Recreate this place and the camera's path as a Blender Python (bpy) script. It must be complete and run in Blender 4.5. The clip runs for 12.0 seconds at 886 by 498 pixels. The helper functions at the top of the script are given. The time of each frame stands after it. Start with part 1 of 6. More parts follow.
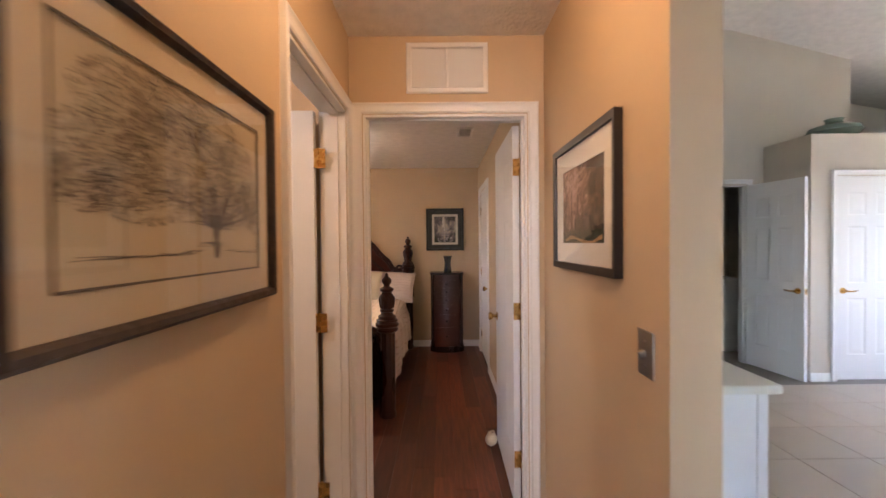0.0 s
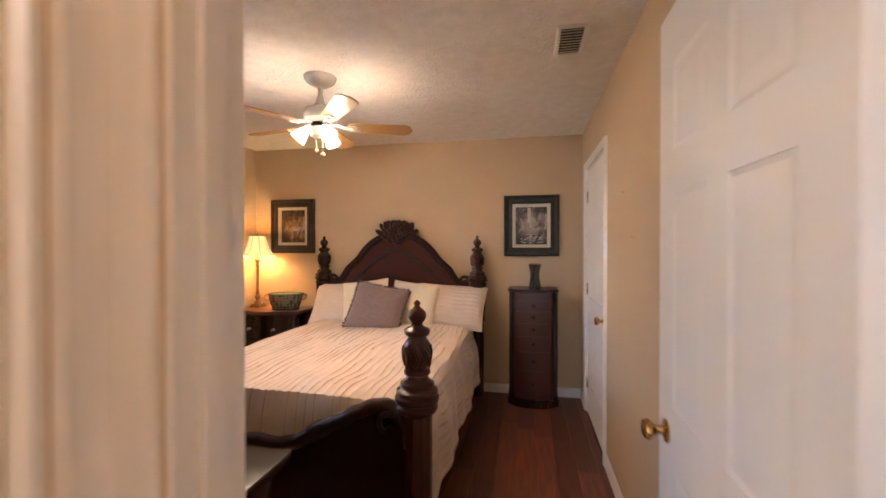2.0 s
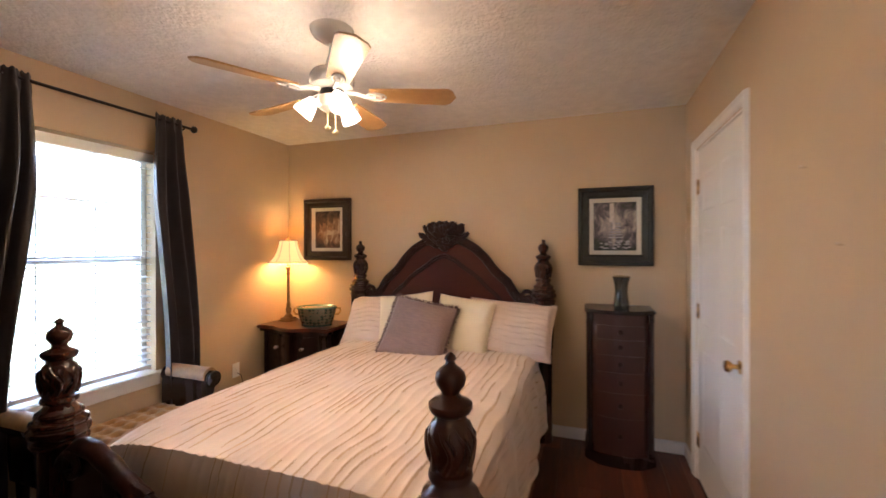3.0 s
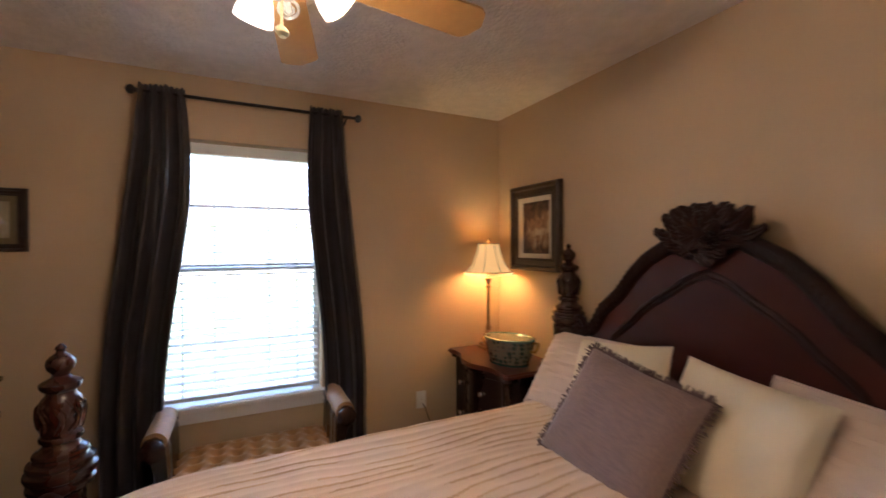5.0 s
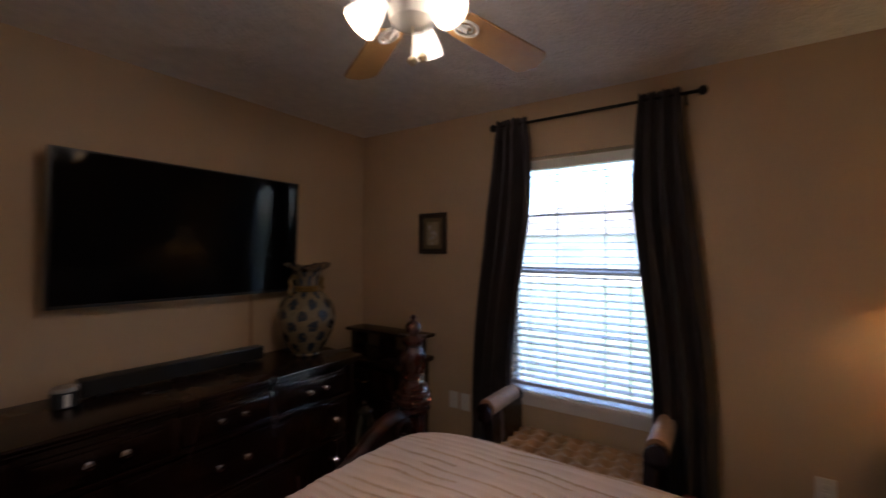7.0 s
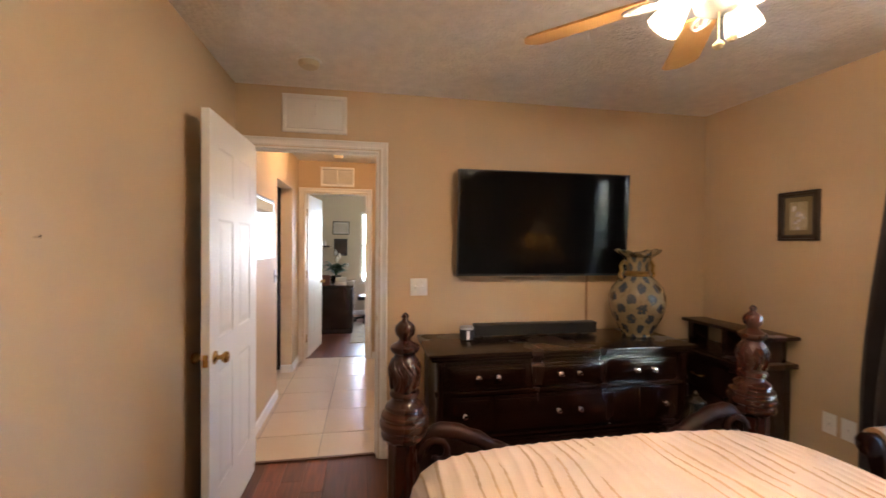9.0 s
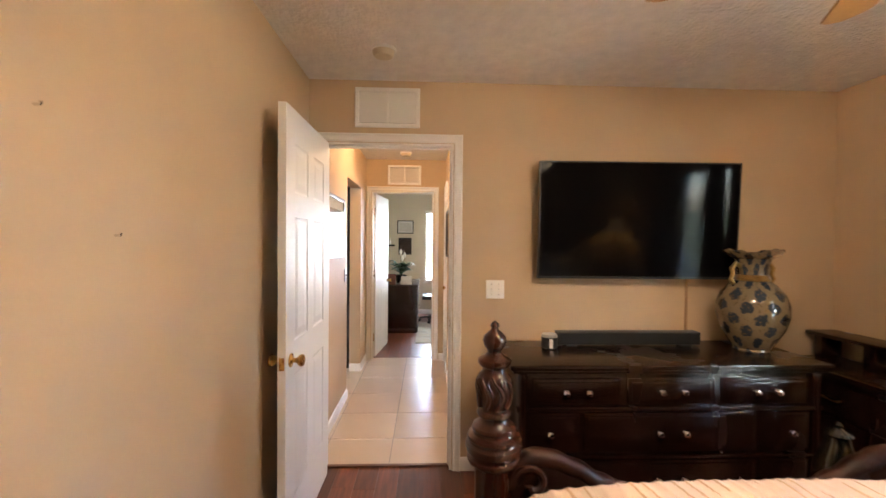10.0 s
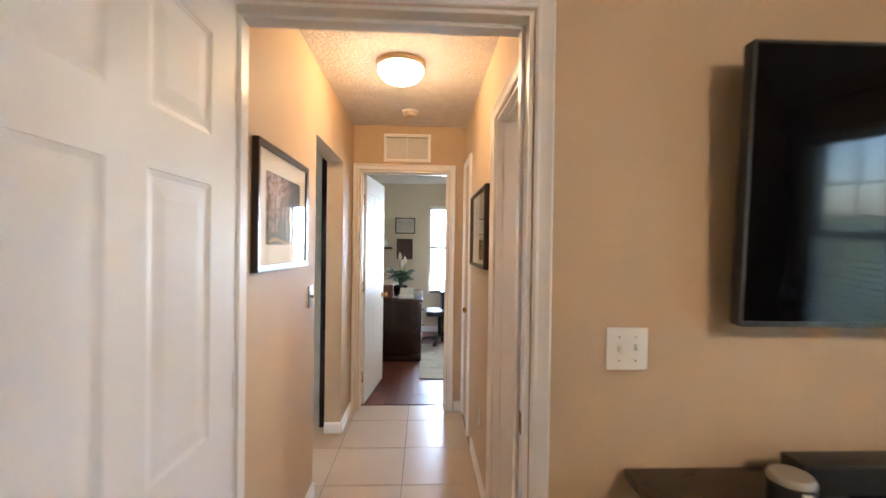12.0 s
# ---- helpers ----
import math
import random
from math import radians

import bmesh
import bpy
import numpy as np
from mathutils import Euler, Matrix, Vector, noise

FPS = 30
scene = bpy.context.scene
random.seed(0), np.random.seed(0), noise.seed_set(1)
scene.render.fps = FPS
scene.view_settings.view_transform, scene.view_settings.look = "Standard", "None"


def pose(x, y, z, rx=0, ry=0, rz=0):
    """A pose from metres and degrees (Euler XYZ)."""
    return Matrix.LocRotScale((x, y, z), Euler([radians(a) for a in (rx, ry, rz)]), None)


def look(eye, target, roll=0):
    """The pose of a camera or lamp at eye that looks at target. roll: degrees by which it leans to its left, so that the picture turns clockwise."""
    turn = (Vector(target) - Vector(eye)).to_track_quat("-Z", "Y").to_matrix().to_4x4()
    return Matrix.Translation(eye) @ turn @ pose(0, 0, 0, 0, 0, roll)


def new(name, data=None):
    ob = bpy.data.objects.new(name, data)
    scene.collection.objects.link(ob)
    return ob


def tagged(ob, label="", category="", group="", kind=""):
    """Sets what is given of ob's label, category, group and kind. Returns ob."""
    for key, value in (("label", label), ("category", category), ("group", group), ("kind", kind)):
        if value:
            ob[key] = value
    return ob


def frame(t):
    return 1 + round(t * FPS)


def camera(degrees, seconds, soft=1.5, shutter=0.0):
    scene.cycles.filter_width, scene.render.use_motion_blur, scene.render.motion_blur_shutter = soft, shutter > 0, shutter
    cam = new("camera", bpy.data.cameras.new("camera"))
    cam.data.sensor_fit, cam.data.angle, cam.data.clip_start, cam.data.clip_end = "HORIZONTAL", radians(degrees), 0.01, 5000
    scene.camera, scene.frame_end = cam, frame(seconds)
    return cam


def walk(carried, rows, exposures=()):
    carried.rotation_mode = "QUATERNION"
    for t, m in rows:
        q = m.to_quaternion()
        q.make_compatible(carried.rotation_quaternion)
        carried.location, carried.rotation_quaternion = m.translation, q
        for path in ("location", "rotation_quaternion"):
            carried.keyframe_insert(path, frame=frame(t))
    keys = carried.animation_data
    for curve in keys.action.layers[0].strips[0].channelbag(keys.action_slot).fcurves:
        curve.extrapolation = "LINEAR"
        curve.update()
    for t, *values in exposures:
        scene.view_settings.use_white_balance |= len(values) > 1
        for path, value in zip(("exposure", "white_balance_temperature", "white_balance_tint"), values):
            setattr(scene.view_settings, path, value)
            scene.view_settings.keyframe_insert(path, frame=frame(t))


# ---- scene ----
cam = camera(93.7, 12.0, shutter=0.5)
PATH = [
    (0, (-0.114, 0.219, 1.422), (-0.105, 2.219, 1.391), -0.5),
    (0.5, (-0.061, 0.663, 1.42), (-0.135, 2.662, 1.39), -0.7),
    (1, (-0.087, 1.091, 1.408), (-0.243, 3.085, 1.383), -0.3),
    (1.5, (-0.082, 1.493, 1.402), (-0.347, 3.475, 1.384), -0.3),
    (2, (-0.099, 1.888, 1.41), (-0.496, 3.85, 1.395), -0.0),
    (2.5, (-0.167, 2.252, 1.439), (-0.672, 4.188, 1.428), 0.0),
    (2.7, (-0.194, 2.4, 1.441), (-0.761, 4.318, 1.433), 0.0),
    (4.3, (-0.274, 3.598, 1.509), (-1.645, 5.054, 1.503), -0.3),
    (4.5, (-0.267, 3.778, 1.532), (-1.784, 5.081, 1.519), -0.2),
    (5, (-0.338, 4.162, 1.496), (-2.14, 5.031, 1.483), -0.2),
    (5.5, (-0.46, 4.487, 1.516), (-2.431, 4.825, 1.513), -0.1),
    (6, (-0.56, 4.72, 1.529), (-2.549, 4.511, 1.54), -0.0),
    (6.5, (-0.556, 4.852, 1.497), (-2.429, 4.151, 1.524), 0.1),
    (7, (-0.503, 4.907, 1.483), (-2.153, 3.778, 1.503), 0.3),
    (7.5, (-0.451, 5.071, 1.474), (-1.733, 3.536, 1.457), 0.4),
    (7.7, (-0.434, 5.092, 1.487), (-1.574, 3.449, 1.448), 0.3),
    (9.3, (-0.405, 5.21, 1.436), (-0.647, 3.225, 1.415), 0.6),
    (9.5, (-0.388, 5.177, 1.436), (-0.567, 3.185, 1.412), 0.6),
    (10, (-0.329, 5.003, 1.44), (-0.409, 3.005, 1.409), 0.5),
    (10.5, (-0.248, 4.695, 1.441), (-0.321, 2.697, 1.415), 0.6),
    (11, (-0.239, 4.304, 1.44), (-0.311, 2.306, 1.411), 0.5),
    (11.5, (-0.213, 3.895, 1.428), (-0.284, 1.896, 1.407), 0.7),
    (12, (-0.206, 3.509, 1.421), (-0.301, 1.511, 1.406), 0.8),
]
# stops by which the clip's camera opens and closes on the way
EXPOSURES = [(0, 4.85, 5990, 21), (1, 4.90, 5940, 20), (1.6, 5.03, 5890, 20), (2.1, 5.18, 5890, 19), (2.7, 5.10, 5790, 18), (4.5, 4.55, 5690, 18), (5.5, 3.90, 5490, 19), (6.5, 3.35, 5340, 20), (7.6, 3.05, 5340, 20), (8.4, 4.20, 5790, 17), (9.2, 5.45, 5990, 14), (10.5, 5.60, 5790, 12), (11, 5.62, 5540, 11), (11.5, 5.65, 5490, 10), (12, 5.40, 5460, 9)]
walk(cam, [(t, look(eye, target, roll)) for t, eye, target, roll in PATH], EXPOSURES)

# ---- world, sun and lamps ----
world = bpy.data.worlds.new("sky")
scene.world = world
world.use_nodes = True
wn = world.node_tree.nodes
sky = wn.new("ShaderNodeTexSky")
sky.sky_type, sky.sun_disc = "NISHITA", False
sky.sun_elevation, sky.sun_rotation = radians(50), radians(20)
world.node_tree.links.new(sky.outputs[0], wn["Background"].inputs[0])
wn["Background"].inputs[1].default_value = 0.15

sun = new("sun", bpy.data.lights.new("sun", "SUN"))
sun.data.energy, sun.data.angle, sun.data.color = 5.0, radians(0.5), (1.0, 0.95, 0.88)
sun.matrix_world = look((3, 8, 10), (0, 0, 0))


def area_lamp(name, at, target, w, h, power, colour):
    ob = new(name, bpy.data.lights.new(name, "AREA"))
    ob.data.shape, ob.data.size, ob.data.size_y = "RECTANGLE", w, h
    ob.data.energy, ob.data.color = power, colour
    ob.matrix_world = look(at, target)
    return ob


def spot(name, at, aim, power, colour, radius=0.03):
    ob = new(name, bpy.data.lights.new(name, "SPOT"))
    ob.data.energy, ob.data.color, ob.data.shadow_soft_size = power, colour, radius
    ob.data.spot_size, ob.data.spot_blend = radians(168), 0.55
    ob.matrix_world = look(at, aim)
    return ob


def bulb(name, at, power, colour, radius=0.03):
    ob = new(name, bpy.data.lights.new(name, "POINT"))
    ob.data.energy, ob.data.color, ob.data.shadow_soft_size = power, colour, radius
    ob.location = at
    return ob


WARM, DAY = (1.0, 0.74, 0.47), (0.86, 0.93, 1.0)
area_lamp("daylight_office", (-0.75, -3.49, 1.35), (-2.3, -2.1, 0.3), 0.8, 1.4, 4.2, DAY)
# fill light for the living room, set in the added east window
area_lamp("daylight_living", (6.36, 3.4, 1.45), (0, 3.4, 1.2), 1.3, 1.2, 0.4, DAY)
area_lamp("daylight_living_south", (2.3, -4.1, 1.35), (2.3, 0, 1.2), 2.4, 1.8, 0.36, DAY)

# ---- materials ----


def material(name, colour, rough=0.5, metal=0.0, scale=6.0, vary=0.08, grain=90.0, bump=0.15, depth=0.002, coat=0.0, stretch=(1, 1, 1), dark=None, rnd=0.0, spec=0.5, sheen=0.0, rvar=0.08):
    """A surface with slow blotches, a fine grain and relief; rnd varies alike pieces."""
    m = bpy.data.materials.new(name)
    m.use_nodes = True
    nt = m.node_tree
    n, l = nt.nodes, nt.links
    p = n["Principled BSDF"]
    tc = n.new("ShaderNodeTexCoord")
    mp = n.new("ShaderNodeMapping")
    mp.inputs["Scale"].default_value = stretch
    l.new(tc.outputs["Object"], mp.inputs[0])
    slow = n.new("ShaderNodeTexNoise")
    slow.inputs["Scale"].default_value, slow.inputs["Detail"].default_value = scale, 5
    fine = n.new("ShaderNodeTexNoise")
    fine.inputs["Scale"].default_value, fine.inputs["Detail"].default_value = grain, 3
    l.new(mp.outputs[0], slow.inputs[0])
    l.new(mp.outputs[0], fine.inputs[0])
    mix = n.new("ShaderNodeMix")
    mix.data_type = "RGBA"
    lo = dark if dark else tuple(c * (1 - 2 * vary) for c in colour)
    hi = colour if dark else tuple(min(1, c * (1 + vary)) for c in colour)
    mix.inputs[6].default_value, mix.inputs[7].default_value = (*lo, 1), (*hi, 1)
    add = n.new("ShaderNodeMath")
    add.operation = "MULTIPLY_ADD"
    add.inputs[1].default_value = 0.35
    l.new(fine.outputs[0], add.inputs[0])
    sub = n.new("ShaderNodeMapRange")
    sub.inputs[1].default_value, sub.inputs[2].default_value = 0.3, 0.7
    sub.inputs[3].default_value, sub.inputs[4].default_value = 0.0, 0.65
    l.new(slow.outputs[0], sub.inputs[0])
    l.new(sub.outputs[0], add.inputs[2])
    l.new(add.outputs[0], mix.inputs[0])
    out = mix.outputs[2]
    if rnd:
        oi = n.new("ShaderNodeObjectInfo")
        hsv = n.new("ShaderNodeHueSaturation")
        mr = n.new("ShaderNodeMapRange")
        mr.inputs[3].default_value, mr.inputs[4].default_value = 1 - rnd, 1 + rnd
        l.new(oi.outputs["Random"], mr.inputs[0])
        l.new(mr.outputs[0], hsv.inputs["Value"])
        l.new(out, hsv.inputs["Color"])
        out = hsv.outputs[0]
    l.new(out, p.inputs["Base Color"])
    rr = n.new("ShaderNodeMapRange")
    rr.inputs[3].default_value, rr.inputs[4].default_value = max(0.02, rough - rvar), min(1, rough + rvar)
    l.new(slow.outputs[0], rr.inputs[0])
    l.new(rr.outputs[0], p.inputs["Roughness"])
    p.inputs["Metallic"].default_value = metal
    p.inputs["Coat Weight"].default_value = coat
    p.inputs["Coat Roughness"].default_value = 0.08
    p.inputs["Specular IOR Level"].default_value = spec
    p.inputs["Sheen Weight"].default_value = sheen
    if bump:
        b = n.new("ShaderNodeBump")
        b.inputs["Strength"].default_value, b.inputs["Distance"].default_value = bump, depth
        l.new(fine.outputs[0], b.inputs["Height"])
        l.new(b.outputs[0], p.inputs["Normal"])
    return m


def glow(name, colour, strength, rough=0.4):
    m = bpy.data.materials.new(name)
    m.use_nodes = True
    p = m.node_tree.nodes["Principled BSDF"]
    p.inputs["Base Color"].default_value = (*colour, 1)
    p.inputs["Roughness"].default_value = rough
    p.inputs["Emission Color"].default_value = (*colour, 1)
    p.inputs["Emission Strength"].default_value = strength
    return m


def glass(name, tint=(1, 1, 1), rough=0.0, ior=1.45):
    m = bpy.data.materials.new(name)
    m.use_nodes = True
    p = m.node_tree.nodes["Principled BSDF"]
    p.inputs["Base Color"].default_value = (*tint, 1)
    p.inputs["Transmission Weight"].default_value = 1.0
    p.inputs["Roughness"].default_value = rough
    p.inputs["IOR"].default_value = ior
    return m


WALL = material("beige_wall_paint", (0.565, 0.418, 0.264), 0.62, vary=0.035, scale=2.5, grain=140, bump=0.3, depth=0.002, spec=0.25)
OFFICEWALL = material("pale_office_paint", (0.62, 0.53, 0.39), 0.6, vary=0.03, scale=2.5, grain=140, bump=0.2)
CEIL = material("textured_ceiling", (0.80, 0.75, 0.70), 0.9, vary=0.06, scale=14, grain=48, bump=0.5, depth=0.022)
TRIM = material("white_trim_paint", (0.78, 0.75, 0.71), 0.32, vary=0.02, scale=5, grain=60, bump=0.05)
DOORWHITE = material("white_door_paint", (0.79, 0.77, 0.74), 0.46, vary=0.02, scale=4, grain=220, bump=0.12, depth=0.0006, stretch=(1, 1, 0.15), spec=0.35)
PLANK = material("dark_laminate_plank", (0.21, 0.062, 0.030), 0.36, vary=0.25, scale=6, grain=60, bump=0.12, depth=0.0006, stretch=(7, 0.6, 1), dark=(0.045, 0.014, 0.009), rnd=0.42, coat=0.06)
SUBFLOOR = material("floor_joint", (0.03, 0.018, 0.012), 0.7)
TILE = material("beige_ceramic_tile", (0.55, 0.44, 0.33), 0.3, rvar=0.015, vary=0.03, scale=3, grain=40, bump=0.01, depth=0.001, rnd=0.04)
GROUT = material("grey_grout", (0.3, 0.27, 0.23), 0.9)
DARKWOOD = material("dark_mahogany", (0.024, 0.0072, 0.0042), 0.26, scale=4, grain=50, bump=0.08, depth=0.0006, stretch=(1, 1, 0.2), dark=(0.008, 0.0036, 0.0027), coat=0.05)
POSTWOOD = material("reddish_turned_mahogany", (0.060, 0.0145, 0.007), 0.27, scale=5, grain=50, bump=0.08, depth=0.0006, stretch=(1, 1, 0.2), dark=(0.016, 0.0052, 0.0032), coat=0.12)
CARVED = material("carved_mahogany", (0.036, 0.0105, 0.0062), 0.42, scale=9, grain=34, bump=0.6, depth=0.006, dark=(0.007, 0.0035, 0.0025), coat=0.0, spec=0.22)
REDWOOD = material("reddish_mahogany_panel", (0.13, 0.028, 0.013), 0.34, scale=4, grain=45, bump=0.06, depth=0.0005, stretch=(0.3, 1, 1), dark=(0.05, 0.012, 0.007), coat=0.15)
HEADPANEL = material("dark_red_headboard_veneer", (0.075, 0.0135, 0.006), 0.45, scale=3, grain=40, bump=0.06, depth=0.0005, stretch=(0.3, 1, 1), dark=(0.03, 0.008, 0.005), coat=0.0, spec=0.22)
BRASS = material("polished_brass", (0.58, 0.345, 0.105), 0.27, 1.0, vary=0.2, scale=30, bump=0.03)
CHROME = material("crystal_chrome", (0.75, 0.74, 0.72), 0.12, 1.0, scale=30, bump=0.05)
BLACKMETAL = material("black_metal", (0.012, 0.011, 0.011), 0.4, 0.6, bump=0.05)
SCREEN = material("black_screen", (0.003, 0.003, 0.004), 0.06, rvar=0.004, bump=0.0, vary=0.02, spec=0.09)
BLACKPLASTIC = material("black_plastic", (0.014, 0.014, 0.015), 0.38, grain=300, bump=0.1)
CLOTH = material("black_speaker_cloth", (0.01, 0.01, 0.011), 0.85, grain=600, bump=0.4)
WHITEPLASTIC = material("white_plastic", (0.76, 0.74, 0.69), 0.35, vary=0.02, bump=0.03)
FROST = glow("lit_frosted_glass", (1.0, 0.83, 0.55), 0.2)
DOME = glow("lit_dome_glass", (1.0, 0.80, 0.52), 0.2)
BLADE = material("light_oak_blade", (0.5, 0.29, 0.1), 0.4, scale=5, grain=40, bump=0.05, stretch=(1, 1, 1), dark=(0.34, 0.17, 0.05))
FANWHITE = material("white_enamel", (0.72, 0.70, 0.66), 0.22, vary=0.03, bump=0.02, coat=0.3)
CURTAIN = material("dark_brown_satin", (0.030, 0.022, 0.023), 0.5, scale=8, grain=260, bump=0.2, depth=0.0008, sheen=0.08, vary=0.2)
QUILT = material("cream_pintuck_cotton", (0.66, 0.535, 0.435), 0.85, scale=7, grain=420, bump=0.35, depth=0.001, vary=0.06, sheen=0.2)
TUCK = material("tan_tuck_strip", (0.56, 0.41, 0.27), 0.85, scale=9, grain=300, bump=0.3, vary=0.2)
CREAM = material("cream_cotton", (0.74, 0.65, 0.47), 0.85, scale=8, grain=380, bump=0.35, depth=0.001, vary=0.04, sheen=0.2)
MAUVE = material("mauve_grey_corduroy", (0.215, 0.145, 0.13), 0.85, scale=30, grain=60, bump=0.7, depth=0.003, stretch=(0.5, 6, 3), vary=0.12, sheen=0.3)
MAUVETRIM = material("mauve_fringe", (0.13, 0.085, 0.078), 0.95, grain=300, bump=0.6, vary=0.2)
GOLDCLOTH = material("gold_upholstery", (0.36, 0.19, 0.065), 0.62, scale=30, grain=260, bump=0.4, depth=0.001, vary=0.16, sheen=0.3)
GREENFRAME = material("dark_green_carved_frame", (0.028, 0.026, 0.017), 0.38, scale=22, grain=70, bump=0.7, depth=0.004, dark=(0.008, 0.009, 0.006), vary=0.2)
BROWNFRAME = material("dark_brown_frame", (0.045, 0.022, 0.012), 0.34, scale=18, grain=60, bump=0.5, depth=0.003, dark=(0.013, 0.007, 0.005))
MATBOARD = material("cream_mat_board", (0.50, 0.40, 0.27), 0.9, scale=6, grain=300, bump=0.1, vary=0.03)
WHITEMAT = material("white_mat_board", (0.74, 0.70, 0.63), 0.9, grain=300, bump=0.1, vary=0.02)
INK = material("sepia_ink", (0.10, 0.075, 0.055), 0.9, bump=0.0, vary=0.3, scale=40)
PANE = glass("window_glass")
PICTUREGLASS = glass("picture_glass", ior=1.27)
GRASS = material("lawn", (0.11, 0.14, 0.065), 0.9, scale=3, grain=60, bump=0.8, depth=0.03, vary=0.3)
STUCCO = material("pale_stucco", (0.66, 0.62, 0.56), 0.85, grain=120, bump=0.4, vary=0.05)
ROOFING = material("grey_shingles", (0.12, 0.11, 0.1), 0.9, grain=30, bump=0.5)
STONEWARE = material("dark_glazed_stoneware", (0.028, 0.03, 0.022), 0.15, scale=14, grain=30, bump=0.25, depth=0.002, dark=(0.008, 0.006, 0.004), coat=0.5)


# ---- mesh helpers ----


def box(bm, x0, x1, y0, y1, z0, z1, bevel=0.0, seg=2):
    v = [bm.verts.new(c) for c in ((x0, y0, z0), (x1, y0, z0), (x1, y1, z0), (x0, y1, z0), (x0, y0, z1), (x1, y0, z1), (x1, y1, z1), (x0, y1, z1))]
    f = [bm.faces.new([v[i] for i in q]) for q in ((3, 2, 1, 0), (4, 5, 6, 7), (0, 1, 5, 4), (1, 2, 6, 5), (2, 3, 7, 6), (3, 0, 4, 7))]
    if bevel:
        bmesh.ops.bevel(bm, geom=list({e for q in f for e in q.edges}), offset=bevel, segments=seg, affect="EDGES", profile=0.6)
    return bm


def boxes(*rows, bevel=0.0):
    bm = bmesh.new()
    for r in rows:
        box(bm, *r, bevel=bevel)
    return bm


def lathe(profile, seg=28, at=(0, 0, 0), flute=0, depth=0.0, span=(0, 0), squash=1.0, bm=None):
    """Turns (radius, height) pairs about z; flute carves that many grooves between the heights of span."""
    bm = bm or bmesh.new()
    rings = []
    for r, z in profile:
        ring = []
        for i in range(seg):
            a = 2 * math.pi * i / seg
            k = r
            if flute and span[0] <= z <= span[1]:
                k = r - depth * (0.5 + 0.5 * math.cos(flute * a))
            ring.append(bm.verts.new((at[0] + k * math.cos(a), at[1] + k * math.sin(a) * squash, at[2] + z)))
        rings.append(ring)
    for a, b in zip(rings, rings[1:]):
        for i in range(seg):
            bm.faces.new((a[i], a[(i + 1) % seg], b[(i + 1) % seg], b[i]))
    bm.faces.new(rings[0][::-1])
    bm.faces.new(rings[-1])
    return bm


def tube(points, r, seg=10, bm=None, taper=1.0):
    bm = bm or bmesh.new()
    pts = [Vector(p) for p in points]
    rings = []
    for i, p in enumerate(pts):
        d = (pts[min(i + 1, len(pts) - 1)] - pts[max(i - 1, 0)]).normalized()
        u = d.orthogonal().normalized() if i == 0 else (rings_u - d * rings_u.dot(d)).normalized()
        rings_u = u
        w = d.cross(u)
        k = r * (1 + (taper - 1) * i / max(1, len(pts) - 1))
        rings.append([bm.verts.new(p + k * (math.cos(2 * math.pi * j / seg) * u + math.sin(2 * math.pi * j / seg) * w)) for j in range(seg)])
    for a, b in zip(rings, rings[1:]):
        for i in range(seg):
            bm.faces.new((a[i], a[(i + 1) % seg], b[(i + 1) % seg], b[i]))
    bm.faces.new(rings[0][::-1])
    bm.faces.new(rings[-1])
    return bm


def slab(outline, t0, t1, axis="z", bm=None, bevel=0.0):
    """Extrudes a closed 2D outline from t0 to t1 along an axis (the outline's pairs are the other two coordinates)."""
    bm = bm or bmesh.new()

    def put(u, v, t):
        return {"x": (t, u, v), "y": (u, t, v), "z": (u, v, t)}[axis]
    a = [bm.verts.new(put(u, v, t0)) for u, v in outline]
    b = [bm.verts.new(put(u, v, t1)) for u, v in outline]
    n = len(a)
    caps = [bm.faces.new(a[::-1]), bm.faces.new(b)]
    for i in range(n):
        bm.faces.new((a[i], a[(i + 1) % n], b[(i + 1) % n], b[i]))
    if bevel:
        bmesh.ops.bevel(bm, geom=list({e for f in caps for e in f.edges}), offset=bevel, segments=2, affect="EDGES")
    return bm


def grid(nx, ny, fn):
    bm = bmesh.new()
    v = [[bm.verts.new(fn(i / nx, j / ny)) for i in range(nx + 1)] for j in range(ny + 1)]
    for j in range(ny):
        for i in range(nx):
            bm.faces.new((v[j][i], v[j][i + 1], v[j + 1][i + 1], v[j + 1][i]))
    return bm


def mesh_of(name, bm, mat, smooth=True, angle=35):
    bmesh.ops.recalc_face_normals(bm, faces=bm.faces)
    me = bpy.data.meshes.new(name)
    if smooth:
        for f in bm.faces:
            f.smooth = True
        for e in bm.edges:
            if len(e.link_faces) == 2 and e.calc_face_angle(0) > radians(angle):
                e.smooth = False
    bm.to_mesh(me)
    bm.free()
    me.materials.append(mat)
    return me


def part(name, bm, mat, parent, label="", smooth=True, angle=35):
    ob = new(name, mesh_of(name, bm, mat, smooth, angle))
    ob.parent = parent
    return tagged(ob, label)


def solid(name, bm, mat, label, category, group="", kind="", smooth=True):
    return tagged(new(name, mesh_of(name, bm, mat, smooth)), label, category, group, kind)


def thing(name, label, category, at=(0, 0, 0), rz=0, group="", kind=""):
    ob = new(name)
    ob.matrix_basis = pose(*at, 0, 0, rz)
    ob.empty_display_size = 0.1
    return tagged(ob, label, category, group, kind)


def piece(name, me, parent, at):
    ob = new(name, me)
    ob.parent = parent
    ob.location = at
    return ob


